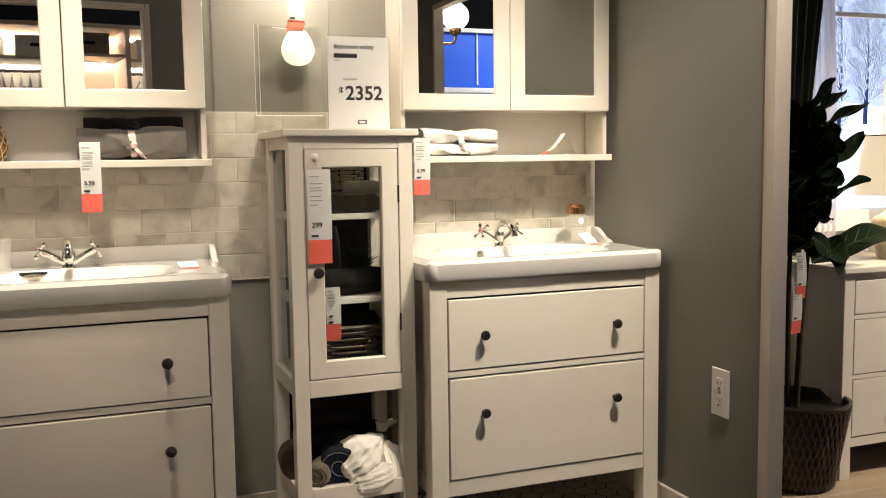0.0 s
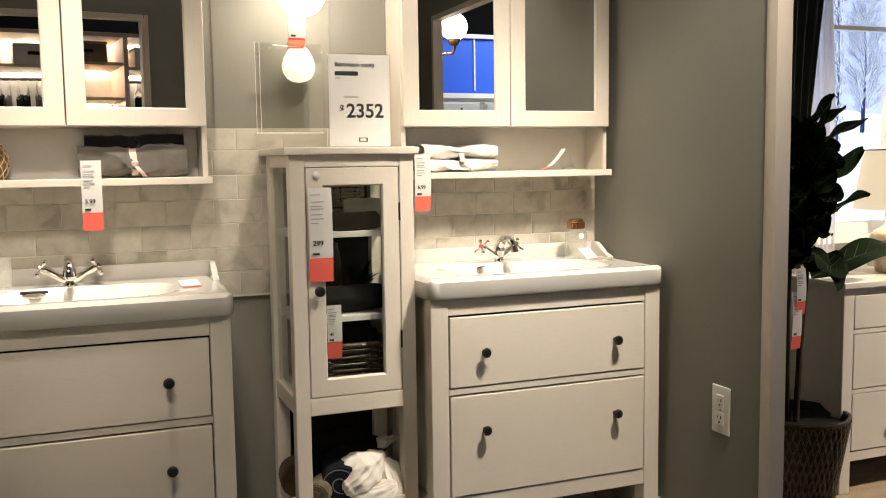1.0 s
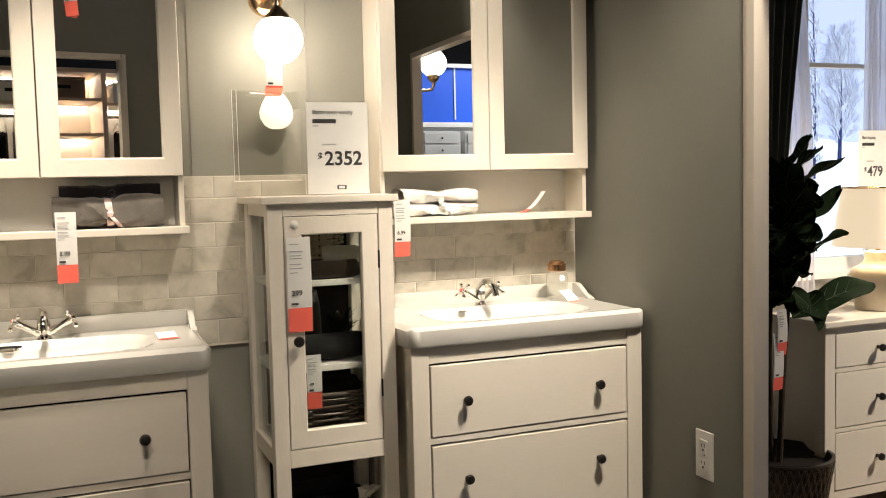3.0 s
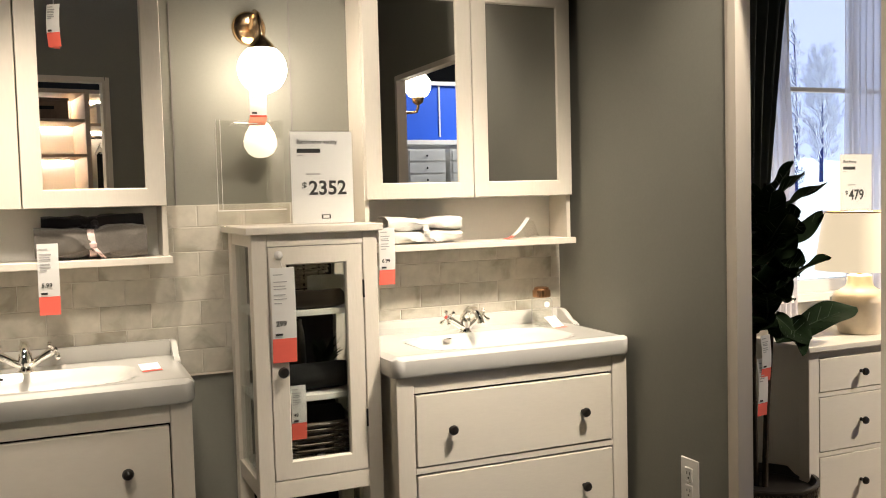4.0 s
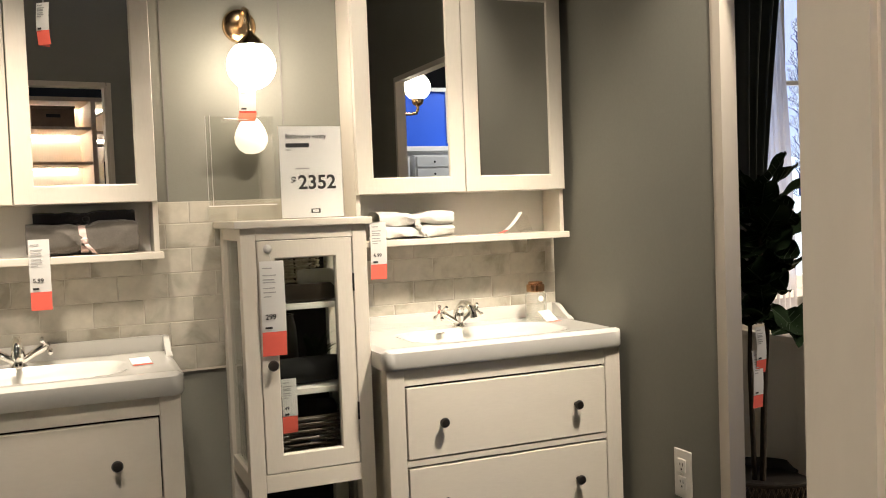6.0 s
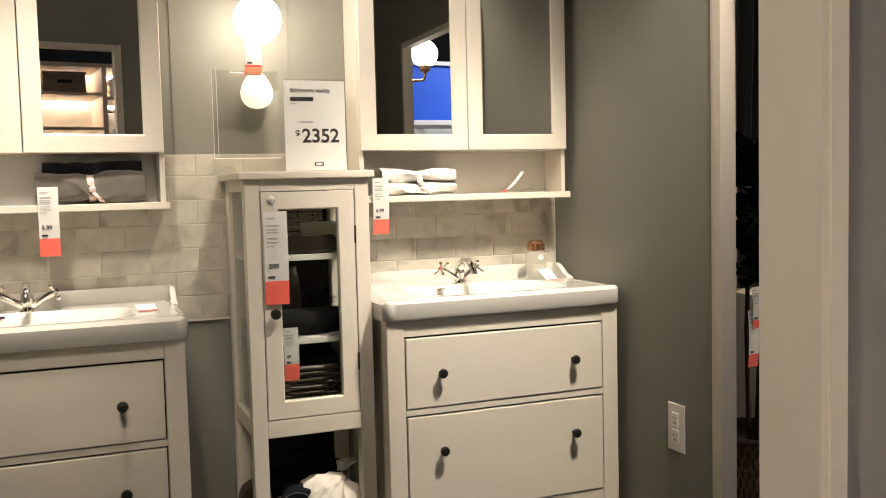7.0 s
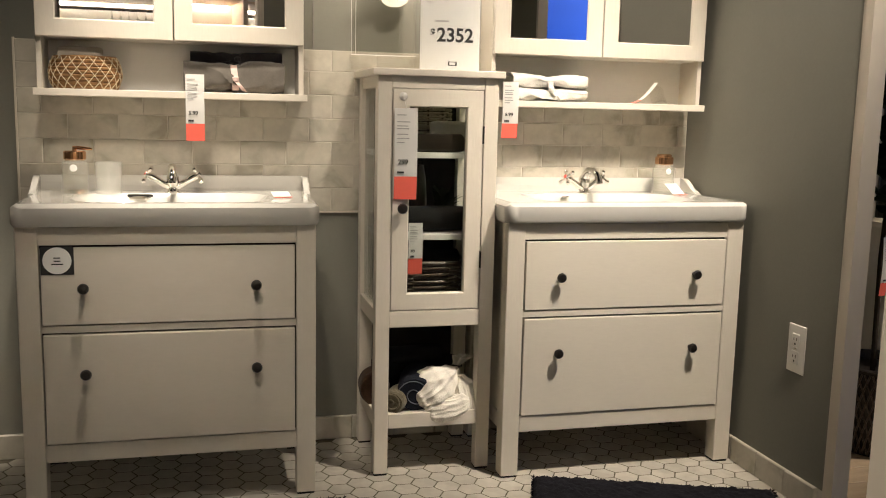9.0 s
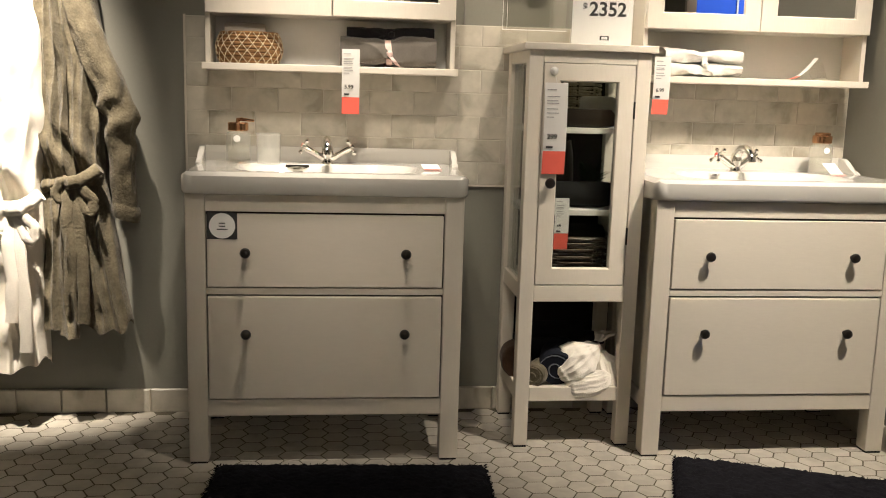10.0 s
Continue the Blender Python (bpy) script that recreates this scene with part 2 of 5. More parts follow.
paper_a.inputs["Base Color"].default_value, paper_a.inputs["Roughness"].default_value = (0.84, 0.83, 0.80, 1), 0.55
paper_b.inputs["Color"].default_value = (0.84, 0.82, 0.78, 1)
paper_mix = paper_nodes.nodes.new("ShaderNodeMixShader")
paper_mix.inputs[0].default_value = 0.35
paper_nodes.links.new(paper_a.outputs[0], paper_mix.inputs[1])
paper_nodes.links.new(paper_b.outputs[0], paper_mix.inputs[2])
paper_nodes.links.new(paper_mix.outputs[0], paper_nodes.nodes["Material Output"].inputs["Surface"])
# red paled towards pink: the globe's glow is partly put into the colour
GLOW_RED_PAPER = PAPER.copy()
GLOW_RED_PAPER.name = "thin_red_paper_paled_by_glow"
GLOW_RED_PAPER.node_tree.nodes["Principled BSDF"].inputs["Base Color"].default_value = (0.88, 0.42, 0.30, 1)
GLOW_RED_PAPER.node_tree.nodes["Translucent BSDF"].inputs["Color"].default_value = (1.0, 0.62, 0.48, 1)
SHEER = bpy.data.materials.new("sheer_white_voile")
SHEER.use_nodes = True
sheer_nodes = SHEER.node_tree
sheer_a, sheer_b = sheer_nodes.nodes.new("ShaderNodeBsdfTransparent"), sheer_nodes.nodes.new("ShaderNodeBsdfTranslucent")
sheer_b.inputs["Color"].default_value = (0.93, 0.92, 0.96, 1)
sheer_mix = sheer_nodes.nodes.new("ShaderNodeMixShader")
sheer_mix.inputs[0].default_value = 0.50
sheer_nodes.links.new(sheer_a.outputs[0], sheer_mix.inputs[1])
sheer_c, sheer_d = sheer_nodes.nodes.new("ShaderNodeBsdfDiffuse"), sheer_nodes.nodes.new("ShaderNodeMixShader")
sheer_c.inputs["Color"].default_value = (0.88, 0.87, 0.93, 1)
sheer_nodes.links.new(sheer_b.outputs[0], sheer_d.inputs[1])
sheer_nodes.links.new(sheer_c.outputs[0], sheer_d.inputs[2])
sheer_nodes.links.new(sheer_d.outputs[0], sheer_mix.inputs[2])
sheer_nodes.links.new(sheer_mix.outputs[0], sheer_nodes.nodes["Material Output"].inputs["Surface"])


# ---- builders ----
def thing(name, at, label, category, group="", turn=0.0, kind=""):
    ob = new(name)
    ob.empty_display_size = 0.05
    ob.matrix_world = pose(*at, 0, 0, turn)
    return tagged(ob, label, category, group, kind)


def part(name, bm, mat, parent=None, label="", smooth=False, at=None):
    me = bpy.data.meshes.new(name)
    bmesh.ops.recalc_face_normals(bm, faces=bm.faces[:])
    bm.to_mesh(me)
    bm.free()
    me.materials.append(mat)
    if smooth:
        for p in me.polygons:
            p.use_smooth = True
        me.set_sharp_from_angle(angle=radians(42))
    ob = new(name, me)
    ob.parent = parent
    if at is not None:
        ob.matrix_basis = at
    if label:
        ob["label"] = label
    return ob


def box(x0, x1, y0, y1, z0, z1, bevel=0.0, bm=None, seg=2):
    bm = bm or bmesh.new()
    vs = [bm.verts.new((x, y, z)) for x in (x0, x1) for y in (y0, y1) for z in (z0, z1)]
    fs = [bm.faces.new([vs[i] for i in q]) for q in ((0, 1, 3, 2), (4, 6, 7, 5), (0, 4, 5, 1), (2, 3, 7, 6), (0, 2, 6, 4), (1, 5, 7, 3))]
    if bevel:
        es = list({e for f in fs for e in f.edges})
        bmesh.ops.bevel(bm, geom=es, offset=bevel, segments=seg, profile=0.5, affect="EDGES")
    return bm


def tube(points, radius, n=10, bm=None, caps=True):
    """A round bar along points; radius is one number or one a point."""
    bm = bm or bmesh.new()
    pts = [Vector(p) for p in points]
    rs = radius if isinstance(radius, (list, tuple)) else [radius] * len(pts)
    rings, side = [], None
    for i, p in enumerate(pts):
        d = (pts[min(i + 1, len(pts) - 1)] - pts[max(i - 1, 0)]).normalized()
        side = (d.orthogonal() if side is None else side - d * side.dot(d)).normalized()
        up = d.cross(side)
        rings.append([bm.verts.new(p + (side * math.cos(a) + up * math.sin(a)) * rs[i]) for a in (2 * math.pi * k / n for k in range(n))])
    for a, b in zip(rings, rings[1:]):
        for k in range(n):
            bm.faces.new((a[k], a[(k + 1) % n], b[(k + 1) % n], b[k]))
    if caps:
        bm.faces.new(rings[0][::-1])
        bm.faces.new(rings[-1])
    return bm


def lathe(profile, n=24, bm=None, centre=(0, 0, 0), squash=(1, 1)):
    """A turned body from (radius, height) pairs."""
    bm = bm or bmesh.new()
    c = Vector(centre)
    rings = []
    for r, z in profile:
        rings.append([bm.verts.new(c + Vector((max(r, 1e-4) * math.cos(a) * squash[0], max(r, 1e-4) * math.sin(a) * squash[1], z))) for a in (2 * math.pi * k / n for k in range(n))])
    for a, b in zip(rings, rings[1:]):
        for k in range(n):
            bm.faces.new((a[k], a[(k + 1) % n], b[(k + 1) % n], b[k]))
    bm.faces.new(rings[0][::-1])
    bm.faces.new(rings[-1])
    return bm


def sheet(fn, nu, nv, bm=None, close_u=False):
    """A grid surface: fn(u, v) gives a place, u and v from 0 to 1."""
    bm = bm or bmesh.new()
    cols = nu if close_u else nu + 1
    g = [[bm.verts.new(fn(i / nu, j / nv)) for i in range(cols)] for j in range(nv + 1)]
    for j in range(nv):
        for i in range(nu):
            k = (i + 1) % cols
            bm.faces.new((g[j][i], g[j][k], g[j + 1][k], g[j + 1][i]))
    return bm


def slab_sheet(fn, nu, nv, thick):
    """A grid surface with a thickness along its normal."""
    bm = sheet(fn, nu, nv)
    bmesh.ops.recalc_face_normals(bm, faces=bm.faces[:])
    bmesh.ops.solidify(bm, geom=bm.faces[:], thickness=thick)
    return bm


def prism(outline, y0, y1):
    """An outline in x and z, pushed from y0 to y1."""
    bm = bmesh.new()
    a = [bm.verts.new((x, y0, z)) for x, z in outline]
    b = [bm.verts.new((x, y1, z)) for x, z in outline]
    n = len(outline)
    bm.faces.new(a)
    bm.faces.new(b[::-1])
    for k in range(n):
        bm.faces.new((a[k], b[k], b[(k + 1) % n], a[(k + 1) % n]))
    return bm


def frame_ring(x0, x1, z0, z1, wx, wz, y0, y1):
    """A mitred door frame in one piece, eased at the outer edge and sloped at the inner one."""
    bm = bmesh.new()
    c = 0.0018
    rings = []
    for dx, dz, y in ((0, 0, y1), (0, 0, y0 + c), (c, c, y0), (wx - 0.004, wz - 0.004, y0), (wx, wz, y0 + 0.005), (wx, wz, y1)):
        rings.append([bm.verts.new(p) for p in ((x0 + dx, y, z0 + dz), (x1 - dx, y, z0 + dz), (x1 - dx, y, z1 - dz), (x0 + dx, y, z1 - dz))])
    for a, b in zip(rings, rings[1:] + rings[:1]):
        for k in range(4):
            bm.faces.new((a[k], a[(k + 1) % 4], b[(k + 1) % 4], b[k]))
    return bm


def lettering(text, size, mat, parent, at, name="print", align="LEFT"):
    """Flat printed letters on the face that looks towards -y."""
    cu = bpy.data.curves.new(name, "FONT")
    cu.body, cu.size, cu.align_x, cu.extrude, cu.offset = text, size, align, 0.0002, size * 0.022
    tmp = bpy.data.objects.new(name, cu)
    scene.collection.objects.link(tmp)
    dg = bpy.context.evaluated_depsgraph_get()
    me = bpy.data.meshes.new_from_object(tmp.evaluated_get(dg))
    bpy.data.objects.remove(tmp)
    me.materials.clear()
    me.materials.append(mat)
    ob = new(name, me)
    ob.parent = parent
    ob.matrix_basis = pose(*at, 90, 0, 0)
    return ob


def bars(rows, mat, parent, y, name="small_print"):
    """Bars that stand for print too small to read: x0, x1, z, height."""
    bm = bmesh.new()
    for x0, x1, z, hgt in rows:
        box(x0, x1, y - 0.0004, y, z - hgt / 2, z + hgt / 2, 0, bm)
    return part(name, bm, mat, parent)


def knob(parent, x, y, z, r=0.0155):
    """A turned pull: a thin stem and a domed head, standing out towards -y."""
    bm = lathe([(0.007, 0), (0.006, 0.010), (0.007, 0.014), (r, 0.020), (r * 1.02, 0.024), (r * 0.8, 0.030), (0.001, 0.033)], 18)
    return part("knob", bm, KNOB, parent, "dark round knob", True, pose(x, y, z, 90, 0, 0))


# ---- setting ----
def structure(name, bm, mat, label, category):
    return tagged(part(name, bm, mat), label, category, kind="structure")


def boxes(*rows):
    bm = bmesh.new()
    for r in rows:
        box(*r, 0, bm)
    return bm


WALL_TOP = 2.75
wall_back = structure("wall_back", boxes((-1.97, 1.97, 0.0, 0.12, -0.05, WALL_TOP)), WALL, "grey-green painted bathroom back wall", "wall")
wall_right = structure("wall_right", boxes((1.87, 1.912, -0.992, 0.0, -0.05, WALL_TOP), (1.87, 1.912, -2.0, -0.992, 2.03, WALL_TOP), (1.87, 1.912, -2.500, -2.0, -0.05, WALL_TOP)),
                       WALL, "grey-green painted side wall with an opening to the bedroom", "wall")
wall_left = structure("wall_left", boxes((-1.97, -1.85, -2.500, 0.0, -0.05, WALL_TOP)), WALL, "grey-green painted side wall", "wall")
wall_front = structure("wall_front", boxes((0.719, 1.97, -2.575, -2.500, -0.05, WALL_TOP), (-1.97, -0.66, -2.575, -2.500, -0.05, WALL_TOP), (-0.66, 0.719, -2.575, -2.500, 2.05, WALL_TOP)),
                       HALL_WALL, "taupe painted wall round the entrance opening", "wall")
structure("wall_front_inner", boxes((0.738, 1.869, -2.499, -2.494, 0.0, WALL_TOP), (-1.849, -0.689, -2.499, -2.494, 0.0, WALL_TOP), (-0.689, 0.738, -2.499, -2.494, 2.067, WALL_TOP)),
          WALL, "grey-green painted inner face of the entrance wall", "wall")
structure("trim_bedroom_opening", boxes((1.868, 1.914, -1.004, -0.992, 0, 2.03), (1.868, 1.914, -2.0, -1.988, 0, 2.03), (1.868, 1.914, -1.988, -1.004, 2.018, 2.03),
                                        (1.860, 1.868, -1.004, -0.972, 0, 2.045), (1.860, 1.868, -2.016, -1.988, 0, 2.045), (1.860, 1.868, -1.988, -1.004, 2.018, 2.045),
                                        (1.864, 1.870, -0.972, -0.957, 0, 2.050)),
          TRIM, "off-white painted trim round the bedroom opening", "door trim")
structure("trim_entrance", boxes((0.703, 0.719, -2.580, -2.506, 0, 2.05), (-0.670, -0.660, -2.577, -2.498, 0, 2.05), (-0.660, 0.703, -2.577, -2.498, 2.040, 2.052),
                                 (0.711, 0.729, -2.583, -2.575, 0, 2.066), (0.717, 0.737, -2.500, -2.494, 0, 2.066), (-0.676, 0.711, -2.500, -2.492, 2.042, 2.066),
                                 (-0.676, 0.711, -2.584, -2.575, 2.042, 2.066), (-0.688, -0.662, -2.500, -2.492, 0, 2.066), (-0.688, -0.662, -2.584, -2.575, 0, 2.066)),
          TRIM, "off-white painted trim round the entrance opening", "door trim")
floor = structure("floor", boxes((-1.85, 1.87, -2.50, 0.0, -0.05, -0.0009)), FLOOR_GROUT, "pale marble hexagon tile floor with grey grout", "floor")
structure("floor_store", boxes((-7, 12, -12, -2.50, -0.06, -0.004), (-7, -1.85, -2.50, 3, -0.06, -0.004)), CONCRETE, "polished grey store floor", "floor")
bedroom_floor = structure("floor_bedroom", boxes((1.87, 12, -2.50, 3, -0.06, -0.006)), GAP, "pale oak plank floor of the bedroom", "floor")
structure("ceiling", boxes((-7, 12, -12, 3, 4.3, 4.4)), CEILING, "black painted store ceiling", "ceiling")
structure("wall_store", boxes((-7.1, -7, -12, 3, 0, 4.4), (12, 12.1, -12, 3, 0, 4.4), (-7, 12, 3, 3.1, 0, 4.4)), STORE_WALL, "plain pale store wall far behind", "wall")
structure("wall_store_far", boxes((-7, 12, -12.1, -12, 0, 4.4)), CEILING, "black painted store wall far behind", "wall")

# tile splashback: running bond on the back wall
TX0, TX1, TZ0, TZ1, PX, PZ = -0.479, 1.868, 0.8275, 1.376, 0.1543, 0.0795
splashback = structure("splashback", boxes((TX0, TX1, -0.0108, 0.0, TZ0, TZ1)), GROUT, "grey-beige marble subway tile splashback with pale grout", "tile wall")
structure("splashback_edge_strip", boxes((TX0 - 0.006, TX0, -0.013, 0.0, TZ0 - 0.004, TZ1 + 0.004), (TX0, TX1, -0.012, 0.0, TZ0 - 0.006, TZ0)), TRIM, "thin pale edge strip of the tiles", "trim")
structure("wall_batten", boxes((0.843, 0.847, -0.004, 0.0, 1.376, WALL_TOP), (0.455, 0.459, -0.004, 0.0, 1.376, WALL_TOP)), HALL_WALL, "thin joint strip of the grey wall panels", "trim")


# ---- washstands ----
def washstand(x, label):
    t = thing("washstand", (x, 0, 0), label, "washstand", "pair of washstands")
    hw, front, back = 0.414, -0.482, -0.03
    for sx in (-1, 1):
        for y0, y1 in ((front, front + 0.058), (back - 0.058, back)):
            a, b = sorted((sx * hw, sx * (hw - 0.058)))
            leg = part("leg", box(a, b, y0, y1, 0.006, 0.838, 0.003), STAIN_UP, t)
            part("foot_pad", box(a + 0.003, b - 0.003, y0 + 0.003, y1 - 0.003, 0.0, 0.007), BLACK, leg, "black felt foot pad")
        a, b = sorted((sx * (hw - 0.012), sx * (hw - 0.030)))
        part("side_panel", box(a, b, front + 0.058, back - 0.058, 0.205, 0.838, 0.001), STAIN_UP, t)
        a, b = sorted((sx * (hw - 0.004), sx * (hw - 0.050)))
        part("side_rail", box(a, b, front + 0.058, back - 0.058, 0.152, 0.205, 0.003), STAIN, t)
    inner = hw - 0.058
    part("top_rail", box(-inner, inner, front + 0.004, front + 0.03, 0.784, 0.834, 0.002), STAIN, t)
    part("middle_rail", box(-inner, inner, front + 0.001, front + 0.0182, 0.5335, 0.5540, 0.002), STAIN, t)
    part("bottom_rail", box(-inner, inner, front + 0.002, front + 0.04, 0.152, 0.205, 0.003), STAIN, t)
    part("back_panel", box(-inner, inner, back - 0.03, back - 0.02, 0.205, 0.838), GAP, t)
    part("bottom_panel", box(-inner, inner, front + 0.04, back - 0.03, 0.19, 0.20), STAIN, t)
    # near-black boards paint the shade seen in the gaps round the drawers
    part("gap_shade_liner", box(-inner, inner, front + 0.0305, front + 0.035, 0.205, 0.784), GAP, t)
    part("gap_shade_frame", box(-inner + 0.0005, inner - 0.0005, front + 0.0185, front + 0.0300, 0.2055, 0.7835), GAP, t)
    for z0, z1, kz in ((0.5570, 0.7775, 0.664), (0.2085, 0.5280, 0.416)):
        d = part("drawer", box(-inner + 0.0045, inner - 0.0045, front - 0.002, front + 0.018, z0, z1, 0.0022), STAIN, t)
        for kx in (-0.238, 0.238):
            knob(d, kx, front - 0.002, kz)
    return t


washstand(0.0, "white-stained wooden washstand with two drawers")
washstand(1.428, "white-stained wooden washstand beside the side wall")


def basin(x, label):
    """A ceramic slab basin: rounded front, hollow bowl, raised back with swept ends."""
    t = thing("wash_basin", (x, 0, 0.834), label, "sink", "pair of wash basins")
    W, D, top = 0.424, 0.497, 0.066

    def upper(u, v):
        sx = (u * 2 - 1)
        y = -0.012 - v * (D - 0.012)
        half = W + 0.008 * (1 - v)
        xx = sx * half
        # round the front corners
        r = 0.035
        if -y > D - r and abs(xx) > half - r:
            cx, cy = math.copysign(half - r, xx), -(D - r)
            dx, dy = xx - cx, y - cy
            m = max(abs(dx), abs(dy))
            n = math.hypot(dx, dy) or 1
            xx, y = cx + dx * m / n, cy + dy * m / n
        z = top
        q = math.sqrt((xx / 0.275) ** 4 + ((y + 0.285) / 0.150) ** 4) ** 0.5
        if q < 1.0:
            z -= 0.105 * (1 - q ** 2.2) ** 0.8
        rim = min(1.0, (half - abs(xx)) / 0.03, (D + y) / 0.03)
        z -= 0.010 * (1 - max(rim, 0.0)) ** 2 - 0.004 * math.exp(-((rim - 0.6) / 0.25) ** 2)
        return (xx, y, z)

    bm = sheet(upper, 64, 40)
    loops = [e for e in bm.edges if e.is_boundary]
    for drop, grow in ((0.008, 1.003), (0.052, 1.0), (0.061, 0.99), (0.0635, 0.975), (0.064, 0.90)):
        ext = bmesh.ops.extrude_edge_only(bm, edges=loops)
        vs = [g for g in ext["geom"] if isinstance(g, bmesh.types.BMVert)]
        loops = [g for g in ext["geom"] if isinstance(g, bmesh.types.BMEdge) and g.is_boundary]
        for v in vs:
            v.co.z = top - 0.008 - drop + 0.006
            v.co.x *= grow
            v.co.y = -0.012 + (v.co.y + 0.012) * grow if v.co.y < -0.05 else v.co.y
    part("bowl", bm, CERAMIC, t, smooth=True)

    hb = W + 0.011
    out = [(-hb, top - 0.01)]
    for k in range(9):
        a = math.pi * k / 16
        out.append((-hb + 0.024 * (1 - math.cos(a)), 0.094 + 0.022 * math.sin(a)))
    out += [(-p[0], p[1]) for p in out[::-1]]
    bm = prism(out, -0.030, -0.006)
    bmesh.ops.bevel(bm, geom=[e for e in bm.edges if abs(e.verts[0].co.y - e.verts[1].co.y) < 1e-6], offset=0.006, segments=3, profile=0.5, affect="EDGES")
    part("raised_back", bm, CERAMIC, t, smooth=True)
    for sx in (-1, 1):
        prof = [(-0.020, 0.1155), (-0.050, 0.1150), (-0.068, 0.112), (-0.082, 0.105), (-0.092, 0.095), (-0.101, 0.085), (-0.113, 0.077), (-0.132, 0.071), (-0.165, 0.067), (-0.165, 0.050), (-0.020, 0.050)]
        bm = bmesh.new()
        xs = (sx * (hb - 0.001), sx * (hb - 0.020))
        a, b = ([bm.verts.new((xx - sx * 0.004 * (-y) / 0.2, y, z)) for y, z in prof] for xx in xs)
        bm.faces.new(a)
        bm.faces.new(b[::-1])
        for k in range(len(prof)):
            j = (k + 1) % len(prof)
            bm.faces.new((a[k], b[k], b[j], a[j]))
        bmesh.ops.bevel(bm, geom=[e for e in bm.edges if abs(e.verts[0].co.x - e.verts[1].co.x) < 0.004 and e.verts[0].co.z > 0.05], offset=0.005, segments=2, profile=0.5, affect="EDGES")
        part("swept_end", bm, CERAMIC, t, smooth=True)
    part("overflow", lathe([(0.017, 0), (0.017, 0.003), (0.012, 0.004), (0.011, 0.001)], 20), CHROME, t, "chrome overflow ring", True, pose(-0.10, -0.155, 0.052, -18, 0, 0))
    part("drain", lathe([(0.026, 0), (0.026, 0.004), (0.020, 0.006), (0.002, 0.007)], 20), CHROME, t, "chrome drain", True, pose(0, -0.285, -0.036))
    return t


basin(0.0, "white glazed ceramic basin with raised back, empty")
basin(1.428, "white glazed ceramic basin with raised back, tag lying on it")


def tap(x, turn=0.0):
    t = thing("mixer_tap", (x, -0.110, 0.899), "traditional chrome mixer tap with two cross handles", "tap", "pair of taps", turn)
    part("base", lathe([(0.029, 0), (0.029, 0.004), (0.022, 0.009), (0.019, 0.022), (0.023, 0.040), (0.023, 0.056), (0.018, 0.070), (0.012, 0.079), (0.006, 0.083)], 24), CHROME, t, smooth=True)
    path = [(0, 0.002, 0.048), (0, -0.010, 0.078), (0, -0.032, 0.096), (0, -0.060, 0.097), (0, -0.086, 0.082), (0, -0.100, 0.058), (0, -0.103, 0.046)]
    part("spout", tube(path, [0.019, 0.0175, 0.016, 0.0145, 0.0135, 0.0135, 0.0145], 16), CHROME, t, smooth=True)
    for sx in (-1, 1):
        arm = part("arm", tube([(sx * 0.008, 0, 0.022), (sx * 0.030, 0, 0.032), (sx * 0.054, 0, 0.047), (sx * 0.074, 0, 0.058), (sx * 0.080, 0, 0.061)], [0.016, 0.013, 0.0125, 0.015, 0.015], 14), CHROME, t, smooth=True)
        c, d = Vector((sx * 0.081, 0, 0.062)), Vector((sx * 0.86, 0, 0.50)).normalized()
        s, u = Vector((0, 1, 0)), d.cross(Vector((0, 1, 0)))
        bm = tube([c - d * 0.004, c + d * 0.006, c + d * 0.018], [0.013, 0.012, 0.009], 14)
        for q in range(4):
            v = s * math.cos(math.pi / 4 + math.pi / 2 * q) + u * math.sin(math.pi / 4 + math.pi / 2 * q)
            e = c + d * 0.010
            tube([e, e + v * 0.018, e + v * 0.031], [0.0062, 0.0048, 0.0068], 10, bm)
            lathe([(0.001, -0.0095), (0.0068, -0.006), (0.0088, 0.0), (0.0068, 0.006), (0.001, 0.0095)], 12, bm, e + v * 0.034)
        part("cross_handle", bm, CHROME, arm, smooth=True)
        part("index_cap", tube([c + d * 0.018, c + d * 0.021], 0.007, 14), RED if sx < 0 else BLACK, arm, "small coloured index cap")
    t.matrix_world = t.matrix_world @ Matrix.Scale(0.87, 4)
    return t


tap(-0.005)
tap(1.418, 14)


